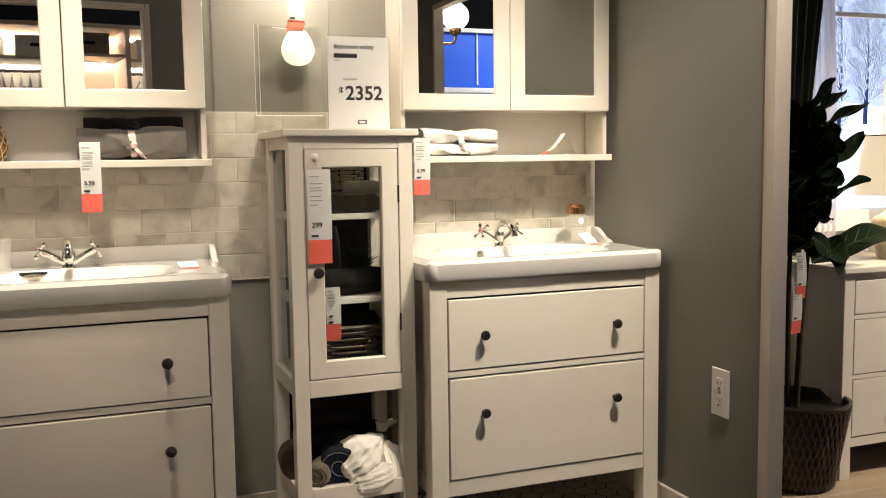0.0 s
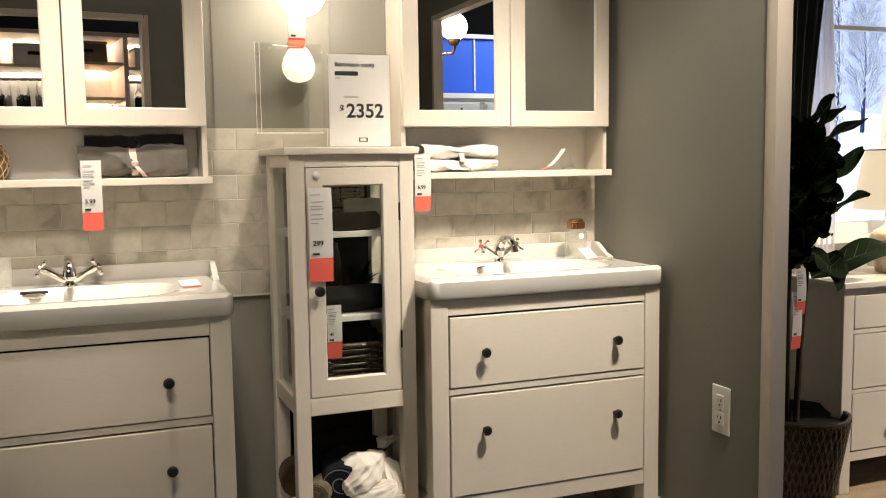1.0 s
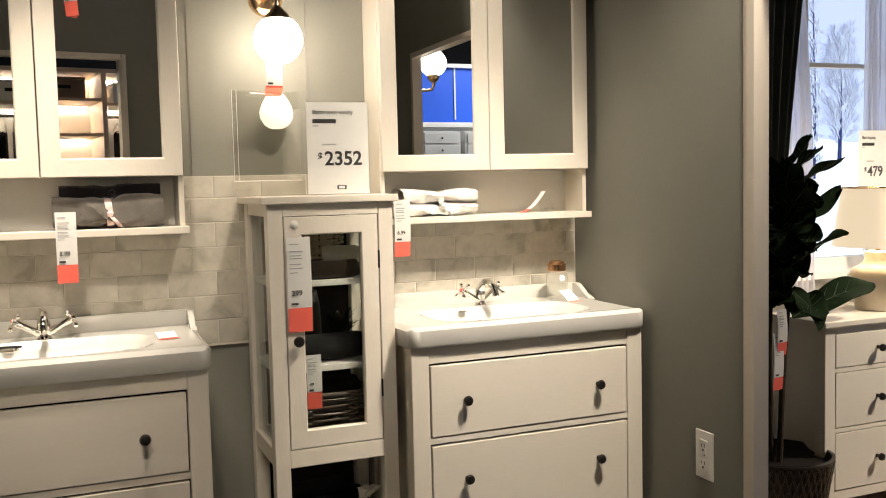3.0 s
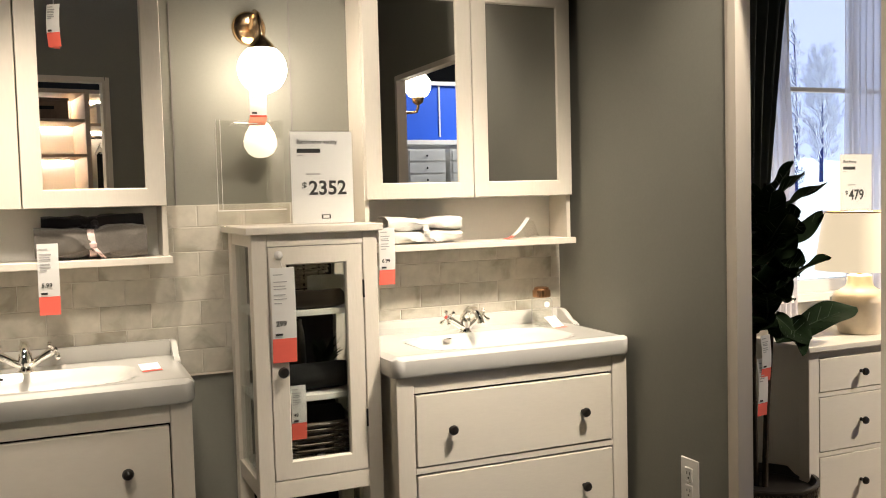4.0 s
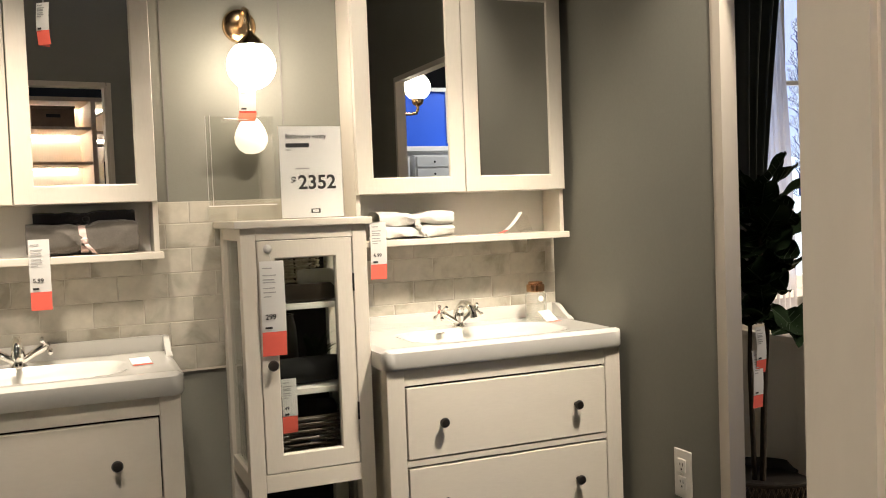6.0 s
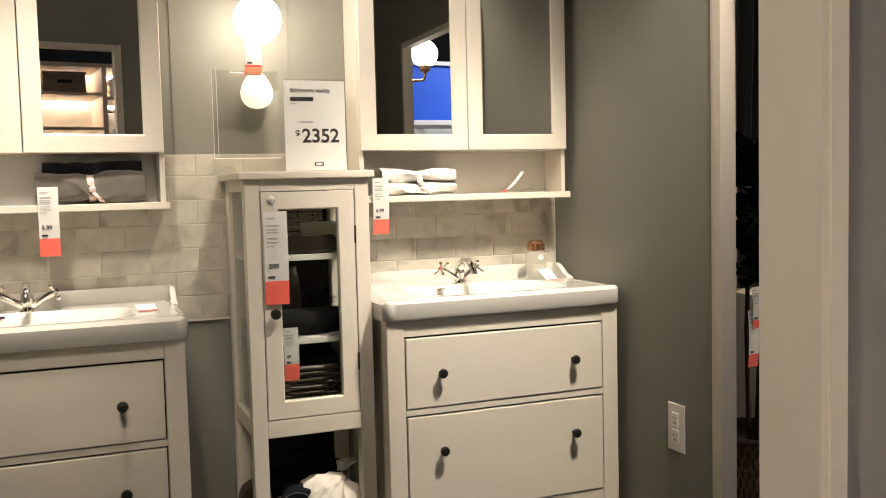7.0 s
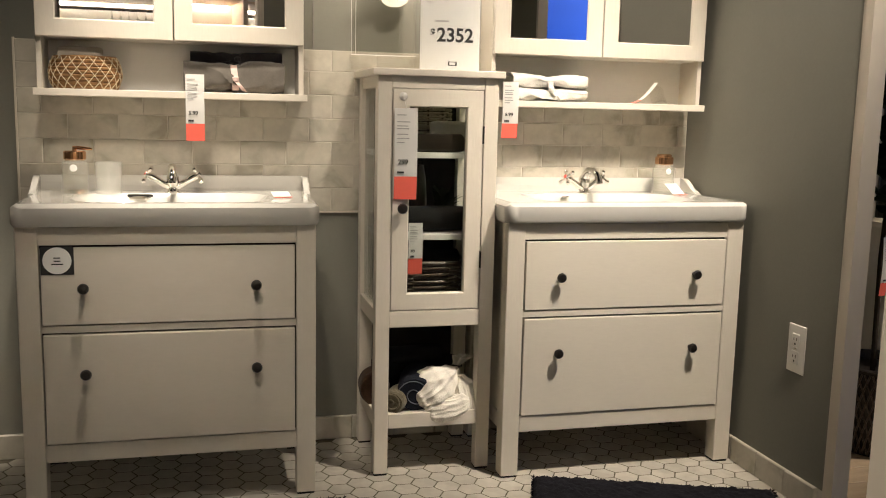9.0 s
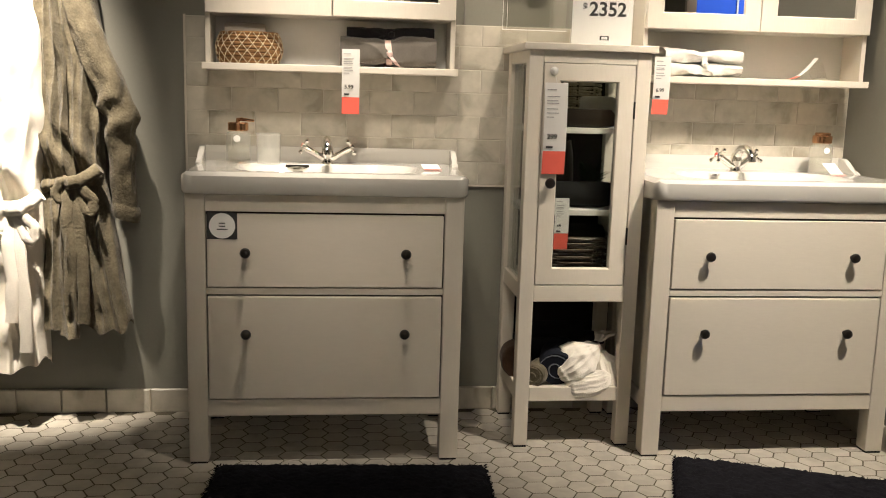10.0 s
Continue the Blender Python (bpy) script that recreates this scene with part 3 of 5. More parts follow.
# ---- mirror cabinets ----
def mirror_cabinet(x0, x1, label, ajar=0.0):
    xm = (x0 + x1) / 2
    t = thing("mirror_cabinet", (xm, 0, 1.20), label, "mirror cabinet", "pair of mirror cabinets")
    h = (x1 - x0) / 2
    part("shelf", box(-h - 0.010, h + 0.010, -0.168, 0.0, 0.0, 0.022, 0.002), STAIN, t)
    for sx in (-1, 1):
        a, b = sorted((sx * h, sx * (h - 0.016)))
        part("side_panel", box(a, b, -0.145, -0.001, 0.022, 0.935, 0.001), STAIN_UP, t)
    part("back_panel", box(-h + 0.016, h - 0.016, -0.018, -0.002, 0.022, 0.935), WHITE, t)
    part("divider_shelf", box(-h + 0.016, h - 0.016, -0.142, -0.018, 0.176, 0.192, 0.001), STAIN, t)
    part("cabinet_top", box(-h - 0.012, h + 0.012, -0.170, 0.0, 0.935, 0.958, 0.002), STAIN, t)
    part("top_board", box(-h + 0.016, h - 0.016, -0.162, -0.018, 0.905, 0.935, 0.001), STAIN, t)
    for sx in (-1, 1):
        d = new("door")
        d.parent = t
        d.matrix_basis = pose(sx * (h - 0.003), -0.146, 0, 0, 0, ajar if sx > 0 else 0)
        w = h - 0.003 - 0.0015
        a, b = sorted((0.0, -sx * w))
        part("door_frame", frame_ring(a, b, 0.177, 0.902, 0.058, 0.055, -0.020, 0.0), STAIN_UP, d)
        part("mirror", box(a + 0.056, b - 0.056, -0.0135, -0.006, 0.230, 0.849), MIRROR, d, "silvered mirror pane",
             at=pose((a + b) / 2, -0.0095, 0, 0, 0, ajar * 0.7 if sx > 0 else 0) @ pose(-(a + b) / 2, 0.0095, 0))
    return t


mirror_cabinet(-0.395, 0.410, "white-stained mirror cabinet with open shelf, towels and basket", 2.26)
mirror_cabinet(1.045, 1.838, "white-stained mirror cabinet with open shelf and white towels")


# ---- glass-door cabinet ----
def glass_cabinet():
    x0, x1, front, back = 0.612, 1.000, -0.386, -0.028
    t = thing("glass_door_cabinet", ((x0 + x1) / 2, 0, 0), "narrow white-stained cabinet with a glass door and open lower shelf", "cabinet")
    h = (x1 - x0) / 2
    p = 0.046
    for sx in (-1, 1):
        for y0, y1 in ((front, front + p), (back - p, back)):
            a, b = sorted((sx * h, sx * (h - p)))
            leg = part("leg", box(a, b, y0, y1, 0.006, 1.284, 0.003), STAIN_UP, t)
            part("foot_pad", box(a + 0.002, b - 0.002, y0 + 0.002, y1 - 0.002, 0.0, 0.007), BLACK, leg, "black foot pad")
        a, b = sorted((sx * (h - 0.003), sx * (h - 0.030)))
        for z0, z1 in ((1.247, 1.284), (0.492, 0.545), (0.155, 0.205)):
            part("side_rail", box(a, b, front + p, back - p, z0, z1, 0.002), STAIN, t)
        a, b = sorted((sx * (h - 0.014), sx * (h - 0.018)))
        pane = part("side_pane", box(a, b, front + p, back - p, 0.545, 1.247), PANE, t, "clear glass side pane")
        pane.visible_shadow = False
    part("cabinet_top", box(-h - 0.018, h + 0.016, front - 0.016, back + 0.02, 1.284, 1.306, 0.003), STAIN, t)
    for y0, y1 in ((front + 0.001, front + 0.03), (back - 0.03, back - 0.004)):
        for z0, z1 in ((1.247, 1.284), (0.492, 0.545), (0.157, 0.205)):
            part("rail", box(-h + p, h - p, y0, y1, z0, z1, 0.002), STAIN, t)
    # back board blackened: the shade of the interior is put into its colour
    part("back_panel", box(-h + p, h - p, back - 0.012, back - 0.004, 0.545, 1.247), GAP, t, "back panel painted near black in place of interior shade")
    # added near-black board where the lower shelf only lies in shade
    part("lower_shade_panel", box(-h + p, h - p, back - 0.012, back - 0.004, 0.205, 0.492), GAP, t, "back panel painted near black in place of interior shade")
    for z in (0.505, 0.767, 1.030):
        part("shelf", box(-h + 0.020, h - 0.020, front + 0.050, back - 0.02, z, z + 0.018, 0.001), WHITE, t)
    for k in range(5):
        y = front + 0.04 + k * 0.058
        part("slat", box(-h + 0.02, h - 0.02, y, y + 0.050, 0.178, 0.196, 0.002), STAIN, t)
    d = new("door")
    d.parent = t
    a, b = -h + p + 0.003, h - p - 0.003
    part("door_frame", frame_ring(a, b, 0.548, 1.245, 0.054, 0.055, front + 0.001, front + 0.021), STAIN_UP, d)
    pane = part("door_pane", box(a + 0.052, b - 0.052, front + 0.010, front + 0.013, 0.601, 1.192), PANE, d, "clear glass door pane")
    pane.visible_shadow = False
    knob(d, a + 0.030, front + 0.001, 0.876, 0.0165)
    for z in (0.68, 1.08):
        part("hinge", box(b - 0.001, b + 0.0045, front - 0.002, front + 0.010, z, z + 0.055, 0.001), BLACK, d, "dark metal hinge")
    return t


glass_cabinet()


# ---- wall lamp ----
def wall_lamp(at, label, turn=0.0, up=False):
    """A brass plate and bent arm with an opal globe; up: the globe stands on the arm."""
    t = thing("wall_lamp", at, label, "wall lamp", "globe wall lamps", turn)
    part("wall_plate", lathe([(0.056, 0), (0.056, 0.006), (0.050, 0.014), (0.030, 0.018), (0.012, 0.022)], 32), BRASS, t, "round brass wall plate", True, pose(0, 0, 0, 90, 0, 0))
    if up:
        arm = [(0, -0.02, 0), (0, -0.10, 0.0), (0, -0.135, 0.006), (0, -0.145, 0.03), (0, -0.145, 0.05)]
        cap = [(0.012, 0.045), (0.030, 0.060), (0.036, 0.085), (0.034, 0.092)]
        gc = (0, -0.145, 0.155)
    else:
        arm = [(0, -0.02, 0), (0, -0.06, 0.028), (0, -0.10, 0.036), (0, -0.145, 0.020), (0, -0.175, -0.030), (0, -0.18, -0.06)]
        cap = [(0.008, -0.050), (0.016, -0.060), (0.036, -0.080), (0.044, -0.094), (0.042, -0.098)]
        gc = (0, -0.18, -0.156)
    part("arm", tube(arm, 0.0085, 12), BRASS, t, "bent brass arm", True)
    part("cap", lathe(cap, 28, None, (0, gc[1], 0)), BRASS, t, "brass globe holder", True)
    r = 0.076
    part("globe", lathe([(r * math.sin(math.pi * k / 20), -r * math.cos(math.pi * k / 20)) for k in range(21)], 32, None, gc), GLOBE, t, "lit opal glass globe", True)
    return t


wall_lamp((0.711, 0.0, 1.950), "brass wall lamp with a lit opal globe")
wall_lamp((1.912, -2.17, 1.865), "brass wall lamp with a lit opal globe on the bedroom wall", 90, True)


# ---- small things in the bathroom ----
def price_tag(at, w, h, red, label, price="", turn=0.0, tilt=0.0, bands=((0.9, 0.5), (0.8, 0.7), (0.74, 0.6), (0.70, 0.65), (0.62, 0.6), (0.56, 0.66), (0.50, 0.4))):
    """A hanging price label: white card above, red foot below, bars for the small print."""
    t = thing("price_tag", at, label, "price tag", "price tags", turn)
    n = 6

    def curve(u, v, lo, hi):
        z = lo + (hi - lo) * v
        return ((u - 0.5) * w, -0.006 * math.sin(math.pi * (z / -h)) + tilt * z, z)

    part("card", slab_sheet(lambda u, v: curve(u, v, -h + red, 0.0), n, 8, 0.0008), PAPER, t, "white card")
    part("red_foot", slab_sheet(lambda u, v: curve(u, v, -h, -h + red), n, 4, 0.0008), RED, t, "red printed foot")
    hw = h - red
    bm = bmesh.new()
    for f, l in bands:
        z = -hw * (1 - f)
        y = -0.006 * math.sin(math.pi * (z / -h)) + tilt * z - 0.0022
        box(-w * 0.40, -w * 0.40 + w * 0.8 * l, y, y + 0.0005, z - 0.0014, z + 0.0014, 0, bm)
    part("small_print", bm, GREY_INK, t)
    zb = -hw * 0.94
    bars([(-w * 0.38, -w * 0.08, zb, 0.006)], INK, t, -0.006 * math.sin(math.pi * (zb / -h)) + tilt * zb - 0.0022)
    if price:
        z = -hw * 0.82
        lettering(price, w * 0.30, INK, t, (-w * 0.36, -0.006 * math.sin(math.pi * (z / -h)) + tilt * z - 0.003, z))
    return t


price_tag((0.069, -0.176, 1.276), 0.057, 0.207, 0.054, "white and red price tag hanging from the shelf", "5.99")
price_tag((1.108, -0.176, 1.283), 0.056, 0.190, 0.050, "white and red price tag hanging from the shelf", "6.99", 0, -0.03)
price_tag((0.700, -0.394, 1.186), 0.072, 0.282, 0.072, "long white and red price tag on the glass door", "299")
price_tag((0.742, -0.366, 0.826), 0.046, 0.165, 0.052, "white and red price tag behind the glass door", "49")
price_tag((0.116, -0.188, 1.958), 0.040, 0.120, 0.040, "white and red price tag hanging before the mirror", "", -34)
globe_tag = price_tag((0.691, -0.190, 1.756), 0.053, 0.112, 0.006, "white price tag hanging under the lit globe, foot curled", "")
part("curled_foot", slab_sheet(lambda u, v: (-0.026 + 0.055 * u, 0.030 * math.sin(1.5 * v), -0.112 - 0.024 * v), 4, 8, 0.0008), GLOW_RED_PAPER, globe_tag, "curled red printed foot", True)
part("curled_flap", slab_sheet(lambda u, v: (-0.072 + 0.072 * v, 0.004 + 0.030 * u, -0.131 - 0.003 * v + 0.006 * u), 4, 6, 0.0010), PAPER, globe_tag, "white flap curled sideways", True)

hook = thing("tag_sucker", (0.692, -0.386, 1.222), "clear plastic sucker that holds a price tag", "hook")
part("cup", lathe([(0.013, 0), (0.012, 0.003), (0.005, 0.007), (0.005, 0.011), (0.001, 0.012)], 18), WHITE, hook, "", True, pose(0, 0, 0, 90, 0, 0))
part("string", tube([(0, -0.008, -0.004), (0.004, -0.009, -0.020), (0.008, -0.009, -0.038)], 0.001, 6), WHITE, hook)
string = thing("tag_string", (0.118, -0.188, 1.948), "thin white string of a hanging price tag", "string")
part("cord", tube([(0, 0, 0), (0.001, 0, 0.05), (-0.001, 0, 0.082), (0, 0.010, 0.150)], 0.0008, 6), WHITE, string)


def sign_stand(at, w, h, label, title, price, turn=0.0, size=1.0):
    t = thing("price_sign", at, label, "sign", "price signs", turn)
    part("card", box(-w / 2, w / 2, 0.0, 0.0012, 0.004, h), CARD, t, "printed white card")
    part("holder", box(-w / 2 - 0.003, w / 2 + 0.003, -0.004, -0.002, 0.0, h + 0.004), ACRYLIC, t, "clear acrylic holder").visible_shadow = False
    part("holder_foot", box(-w / 2 - 0.003, w / 2 + 0.003, -0.004, 0.060, 0.0, 0.003), ACRYLIC, t, "clear acrylic foot").visible_shadow = False
    lettering(title, 0.0190 * size, INK, t, (-w * 0.40, -0.0004, h * 0.870))
    bars([(-w * 0.40, -w * 0.02, h * 0.795, 0.013 * size)], INK, t, -0.0002, "name_bar")
    bars([(-w * 0.40, -w * 0.31, h * 0.745, 0.004 * size), (-w * 0.26, -w * 0.03, h * 0.545, 0.005 * size)], GREY_INK, t, -0.0002)
    lettering("$", 0.030 * size, INK, t, (-w * 0.335, -0.0004, h * 0.385))
    lettering(price, 0.060 * size, INK, t, (-w * 0.225, -0.0004, h * 0.325))
    bars([(-w * 0.03, w * 0.12, 0.024 * size, 0.013 * size)], INK, t, -0.0002, "logo_bar")
    bars([(-w * 0.005, w * 0.095, 0.024 * size, 0.008 * size)], CARD, t, -0.0008, "logo_oval")
    return t


sign_stand((0.857, -0.305, 1.306), 0.194, 0.285, "white price sign for a bathroom vanity in a clear stand", "Bathroom vanity", "2352", -1.5)

holder = thing("empty_sign_holder", (0.668, -0.170, 1.306), "empty clear acrylic sign holder on the cabinet", "sign holder")
part("panel", box(-0.108, 0.106, -0.002, 0.001, 0.050, 0.330, 0.001), ACRYLIC, holder).visible_shadow = False
part("back_sheet", box(-0.094, 0.106, 0.036, 0.039, 0.050, 0.330, 0.001), ACRYLIC, holder).visible_shadow = False
part("base", box(-0.108, 0.106, -0.002, 0.039, 0.0, 0.050, 0.002), ACRYLIC, holder).visible_shadow = False
for x in (-0.107, -0.093):
    part("polished_edge", box(x - 0.0005, x + 0.0005, -0.0035, -0.0022, 0.050, 0.330), PAPER, holder, "pale polished edge").visible_shadow = False
part("polished_edge", box(-0.108, 0.106, -0.0035, -0.0022, 0.048, 0.051), PAPER, holder, "pale polished edge").visible_shadow = False

# added glowing body and stem in place of a lamp's reflection in the holder
reflection = thing("lamp_reflection", (0.722, -0.066, 1.581), "white glowing round body standing in for a lamp's reflection in the acrylic", "light bulb")
part("glass", lathe([(0.020, 0.058), (0.030, 0.050), (0.046, 0.024), (0.054, -0.002), (0.052, -0.022), (0.040, -0.044), (0.022, -0.055), (0.001, -0.058)], 32), REFLECTION, reflection, "", True)
part("stem", tube([(0, 0.066, 0.062), (0, 0.02, 0.062), (0, 0, 0.055)], 0.010, 12), WHITE, reflection, "", True)


def folded_stack(at, w, d, layers, mat, label, dark=None, bow=RIBBON, turn=0.0):
    """Folded towels: soft rounded layers with a fold along the front, tied with a ribbon."""
    t = thing("folded_towels", at, label, "towels", "", turn)
    z = 0.0
    for i, hgt in enumerate(layers):
        seed = i * 3.1 + at[0]

        def lay(u, v, z=z, hgt=hgt, seed=seed):
            a = 2 * math.pi * v
            xx = (u - 0.5) * w
            pinch = 1 - (0.30 if bow is not mat else 0.42) * math.exp(-((u - 0.5) / 0.10) ** 2)
            nn = noise.noise((xx * 14, a, seed)) * 0.007 + noise.noise((xx * 38, a * 3, seed)) * 0.003
            nn -= 0.009 * math.exp(-((math.sin(a) - 0.45 * math.sin(7 * u + seed)) / 0.14) ** 2) * math.exp(-((u - 0.5) / 0.17) ** 2)
            cy, cz = math.cos(a), math.sin(a)
            ex = 0.55
            y = math.copysign(abs(cy) ** ex, cy) * (d / 2) + nn
            zz = math.copysign(abs(cz) ** ex, cz) * (hgt / 2) * pinch * (0.94 + 0.10 * math.sin(xx * 21 + seed)) + nn
            return (xx, y, z + hgt / 2 + zz + 0.001)

        bm = sheet(lambda u, v: lay(u, v), 60, 40)
        bmesh.ops.remove_doubles(bm, verts=bm.verts[:], dist=0.0004)
        bmesh.ops.holes_fill(bm, edges=[e for e in bm.edges if e.is_boundary], sides=60)
        part("towel", bm, dark if dark and i == len(layers) - 1 else mat, t, "", True)
        z += hgt * 0.93
    total = z

    def band(u, v):
        a = 2 * math.pi * u
        ex = 0.5
        return ((v - 0.5) * 0.020 + 0.003 * math.sin(a * 2), math.copysign(abs(math.cos(a)) ** ex, math.cos(a)) * (d / 2 + 0.002),
                total / 2 + math.copysign(abs(math.sin(a)) ** ex, math.sin(a)) * (total / 2 * 0.84 + 0.002))

    part("ribbon", sheet(band, 40, 3, close_u=True), bow, t, "tied ribbon", True)
    part("ribbon_tail", slab_sheet(lambda u, v: (0.002 + 0.030 * v + (u - 0.5) * 0.014, -d / 2 - 0.006 - 0.010 * math.sin(v * 3), total * 0.42 - 0.036 * v + 0.003 * math.sin(6 * u)), 4, 10, 0.001), bow, t, "loose ribbon end", True)
    part("knot", lathe([(0.001, -0.010), (0.010, -0.006), (0.011, 0.005), (0.002, 0.011)], 12, None, (0.003, -d / 2 - 0.004, total * 0.45)), bow, t, "ribbon knot", True)
    return t


def rolled(at, length, r, mat, label, squash=0.8, turn=0.0, name="rolled_towel", spiral=True, edge=None):
    t = thing(name, at, label, "towel", "", turn)

    def skin(u, v):
        a = 2 * math.pi * u
        k = 1 + 0.05 * noise.noise((math.cos(a) * 2, math.sin(a) * 2, v * 5 + at[0] * 9))
        rr = r * k * (1 - 0.10 * abs(2 * v - 1) ** 6)
        return ((v - 0.5) * length, math.cos(a) * rr, r * squash + math.sin(a) * rr * squash)

    bm = sheet(skin, 28, 16, close_u=True)
    bmesh.ops.holes_fill(bm, edges=[e for e in bm.edges if e.is_boundary], sides=60)
    part("roll", bm, mat, t, "", True)
    if spiral:
        for sx in (-1, 1):
            pts = [(sx * length / 2 * 1.005, math.cos(a) * (r * 0.9 - 0.004 * a * r / 0.05), r * squash + math.sin(a) * (r * 0.9 - 0.004 * a * r / 0.05) * squash) for a in (0.4 * k for k in range(26))]
            part("rolled_edge", tube(pts, 0.0022 if edge else 0.0035, 6), edge or mat, t, "", True)
    return t


# left cabinet shelf: grey towels over dark ones, seagrass basket with a towel
folded_stack((0.192, -0.084, 1.2225), 0.315, 0.120, (0.102,), TERRY_GREY, "grey folded towels tied with a pink ribbon on the shelf")
folded_stack((0.200, -0.062, 1.312), 0.290, 0.080, (0.042,), TERRY_DARK, "charcoal folded towel on top of the grey ones", None, TERRY_DARK)
folded_stack((1.262, -0.088, 1.2225), 0.275, 0.125, (0.046, 0.048), TERRY_WHITE, "white folded towels stacked on the shelf", None, TERRY_WHITE)


def basket(at, r, h, label):
    t = thing("seagrass_basket", at, label, "basket")

    def rad(z):
        return r * (0.86 + 0.20 * math.sin(math.pi * min(1, z / h * 0.85 + 0.08)))

    for k in range(9):
        z = 0.006 + k * (h - 0.008) / 8
        part("coil", tube([(rad(z) * math.cos(a) * 1.0, rad(z) * math.sin(a) * 0.62, z) for a in (2 * math.pi * i / 36 for i in range(37))], 0.0062, 8, caps=False), SEAGRASS, t, "", True)
    for s in (1, -1):
        for k in range(20):
            a0 = 2 * math.pi * k / 20
            bm = tube([((rad(z) + 0.0062) * math.cos(a0 + s * 0.75 * z / h), (rad(z) * 0.62 + 0.0062) * math.sin(a0 + s * 0.75 * z / h), z) for z in (h * i / 6 for i in range(7))], 0.0013, 5)
            part("lacing_cord", bm, CORD, t)
    part("bottom", lathe([(r * 0.84, 0.001), (r * 0.84, 0.006)], 28, None, (0, 0, 0), (1, 0.62)), SEAGRASS, t)
    return t


basket((-0.262, -0.084, 1.2225), 0.098, 0.098, "round seagrass basket laced with pale cord, towel inside")
rolled((-0.275, -0.084, 1.283), 0.125, 0.042, TERRY_BEIGE, "beige-grey rolled towel in the basket", 0.85, 4)

clip = thing("curled_price_label", (1.620, -0.125, 1.2225), "curled white and red price label on the shelf", "price tag", "price tags")
part("label_sheet", slab_sheet(lambda u, v: (-0.010 + 0.064 * v ** 1.15, -0.012 + 0.030 * u, 0.014 + 0.062 * v ** 1.6), 4, 10, 0.0008), CARD, clip, "curled white card", True)
part("red_foot", slab_sheet(lambda u, v: (-0.042 + 0.036 * v, -0.012 + 0.030 * u, 0.003 + 0.011 * v * v), 4, 6, 0.0008), RED, clip, "red printed foot", True)
tumbler = thing("clear_plastic_stand", (1.700, -0.100, 1.2225), "small clear plastic stand on the shelf", "stand")
part("sheet", slab_sheet(lambda u, v: (-0.030 + 0.060 * u, -0.02 + 0.05 * v, 0.002 + 0.055 * v ** 2 + 0.01 * math.sin(3 * u)), 8, 8, 0.0012), ACRYLIC, tumbler, "", True).visible_shadow = False


def soap_bottle(at, label, pump=False):
    t = thing("soap_dispenser", at, label, "soap dispenser", "soap dispensers")
    sq = [(0.036, 0.0), (0.039, 0.004), (0.039, 0.090), (0.036, 0.098), (0.026, 0.104), (0.026, 0.110)]
    part("bottle", lathe(sq, 28), GLASS, t, "clear glass bottle", True).visible_shadow = False
    part("soap", lathe([(0.033, 0.005), (0.034, 0.058), (0.001, 0.0585)], 24), LIQUID, t, "clear liquid soap", True).visible_shadow = False
    part("collar", lathe([(0.031, 0.106), (0.033, 0.108), (0.033, 0.130), (0.030, 0.133)], 28), COPPER, t, "rose-gold collar", True)
    if pump:
        part("pump", tube([(0, 0, 0.130), (0, 0, 0.142), (0.012, -0.004, 0.143), (0.052, -0.012, 0.139)], [0.008, 0.007, 0.006, 0.004], 10), COPPER, t, "rose-gold pump", True)
    else:
        part("pump", lathe([(0.026, 0.132), (0.027, 0.140), (0.022, 0.143)], 24), COPPER, t, "rose-gold lid", True)
    part("sticker", lathe([(0.011, 0), (0.010, 0.0008)], 20), CARD, t, "round white sticker", False, pose(0, -0.0385, 0.082, 90, 0, 0))
    return t


soap_bottle((-0.292, -0.165, 0.9005), "clear glass soap dispenser with rose-gold pump on the basin", True)
soap_bottle((1.722, -0.125, 0.9005), "clear glass soap dispenser with rose-gold lid on the basin")
cup = thing("glass_tumbler", (-0.195, -0.165, 0.9005), "clear glass tumbler on the basin", "glass")
part("wall", lathe([(0.034, 0), (0.038, 0.002), (0.041, 0.100), (0.039, 0.100), (0.035, 0.010), (0.001, 0.009)], 28), GLASS, cup, "", True).visible_shadow = False
dish = thing("acrylic_label_stand", (-0.300, -0.268, 0.9015), "clear acrylic label stand lying on the basin", "stand")
part("sheet", slab_sheet(lambda u, v: (-0.050 + 0.105 * u, -0.02 + 0.04 * v, 0.001 + 0.020 * v), 6, 4, 0.0015), ACRYLIC, dish).visible_shadow = False
for tx, ty, tr, lab in ((0.330, -0.300, 8, "small white and red label lying on the basin"), (1.745, -0.205, 16, "white and red label leaning on the soap dispenser")):
    lt = thing("small_price_label", (tx, ty, 0.9025), lab, "price tag", "price tags", tr)
    up = 0.012 if tx < 1 else 0.034
    part("card", slab_sheet(lambda u, v: (-0.028 + 0.056 * u, 0.045 * v, 0.002 + up * v), 4, 4, 0.0008), CARD, lt)
    part("red_foot", slab_sheet(lambda u, v: (-0.028 + 0.056 * u, -0.016 + 0.016 * v, 0.001 + 0.001 * v), 4, 2, 0.0008), RED, lt, "red printed foot")
stopper = thing("drain_stopper", (-0.100, -0.225, 0.888), "chrome stopper with a dark rubber rim in the basin", "stopper")
part("disc", lathe([(0.033, 0.0), (0.033, 0.006), (0.020, 0.010), (0.001, 0.011)], 24), CHROME, stopper, "", True)
part("rubber_rim", box(-0.038, 0.038, 0.022, 0.028, 0.006, 0.0145, 0.002), BLACK, stopper, "dark slot")

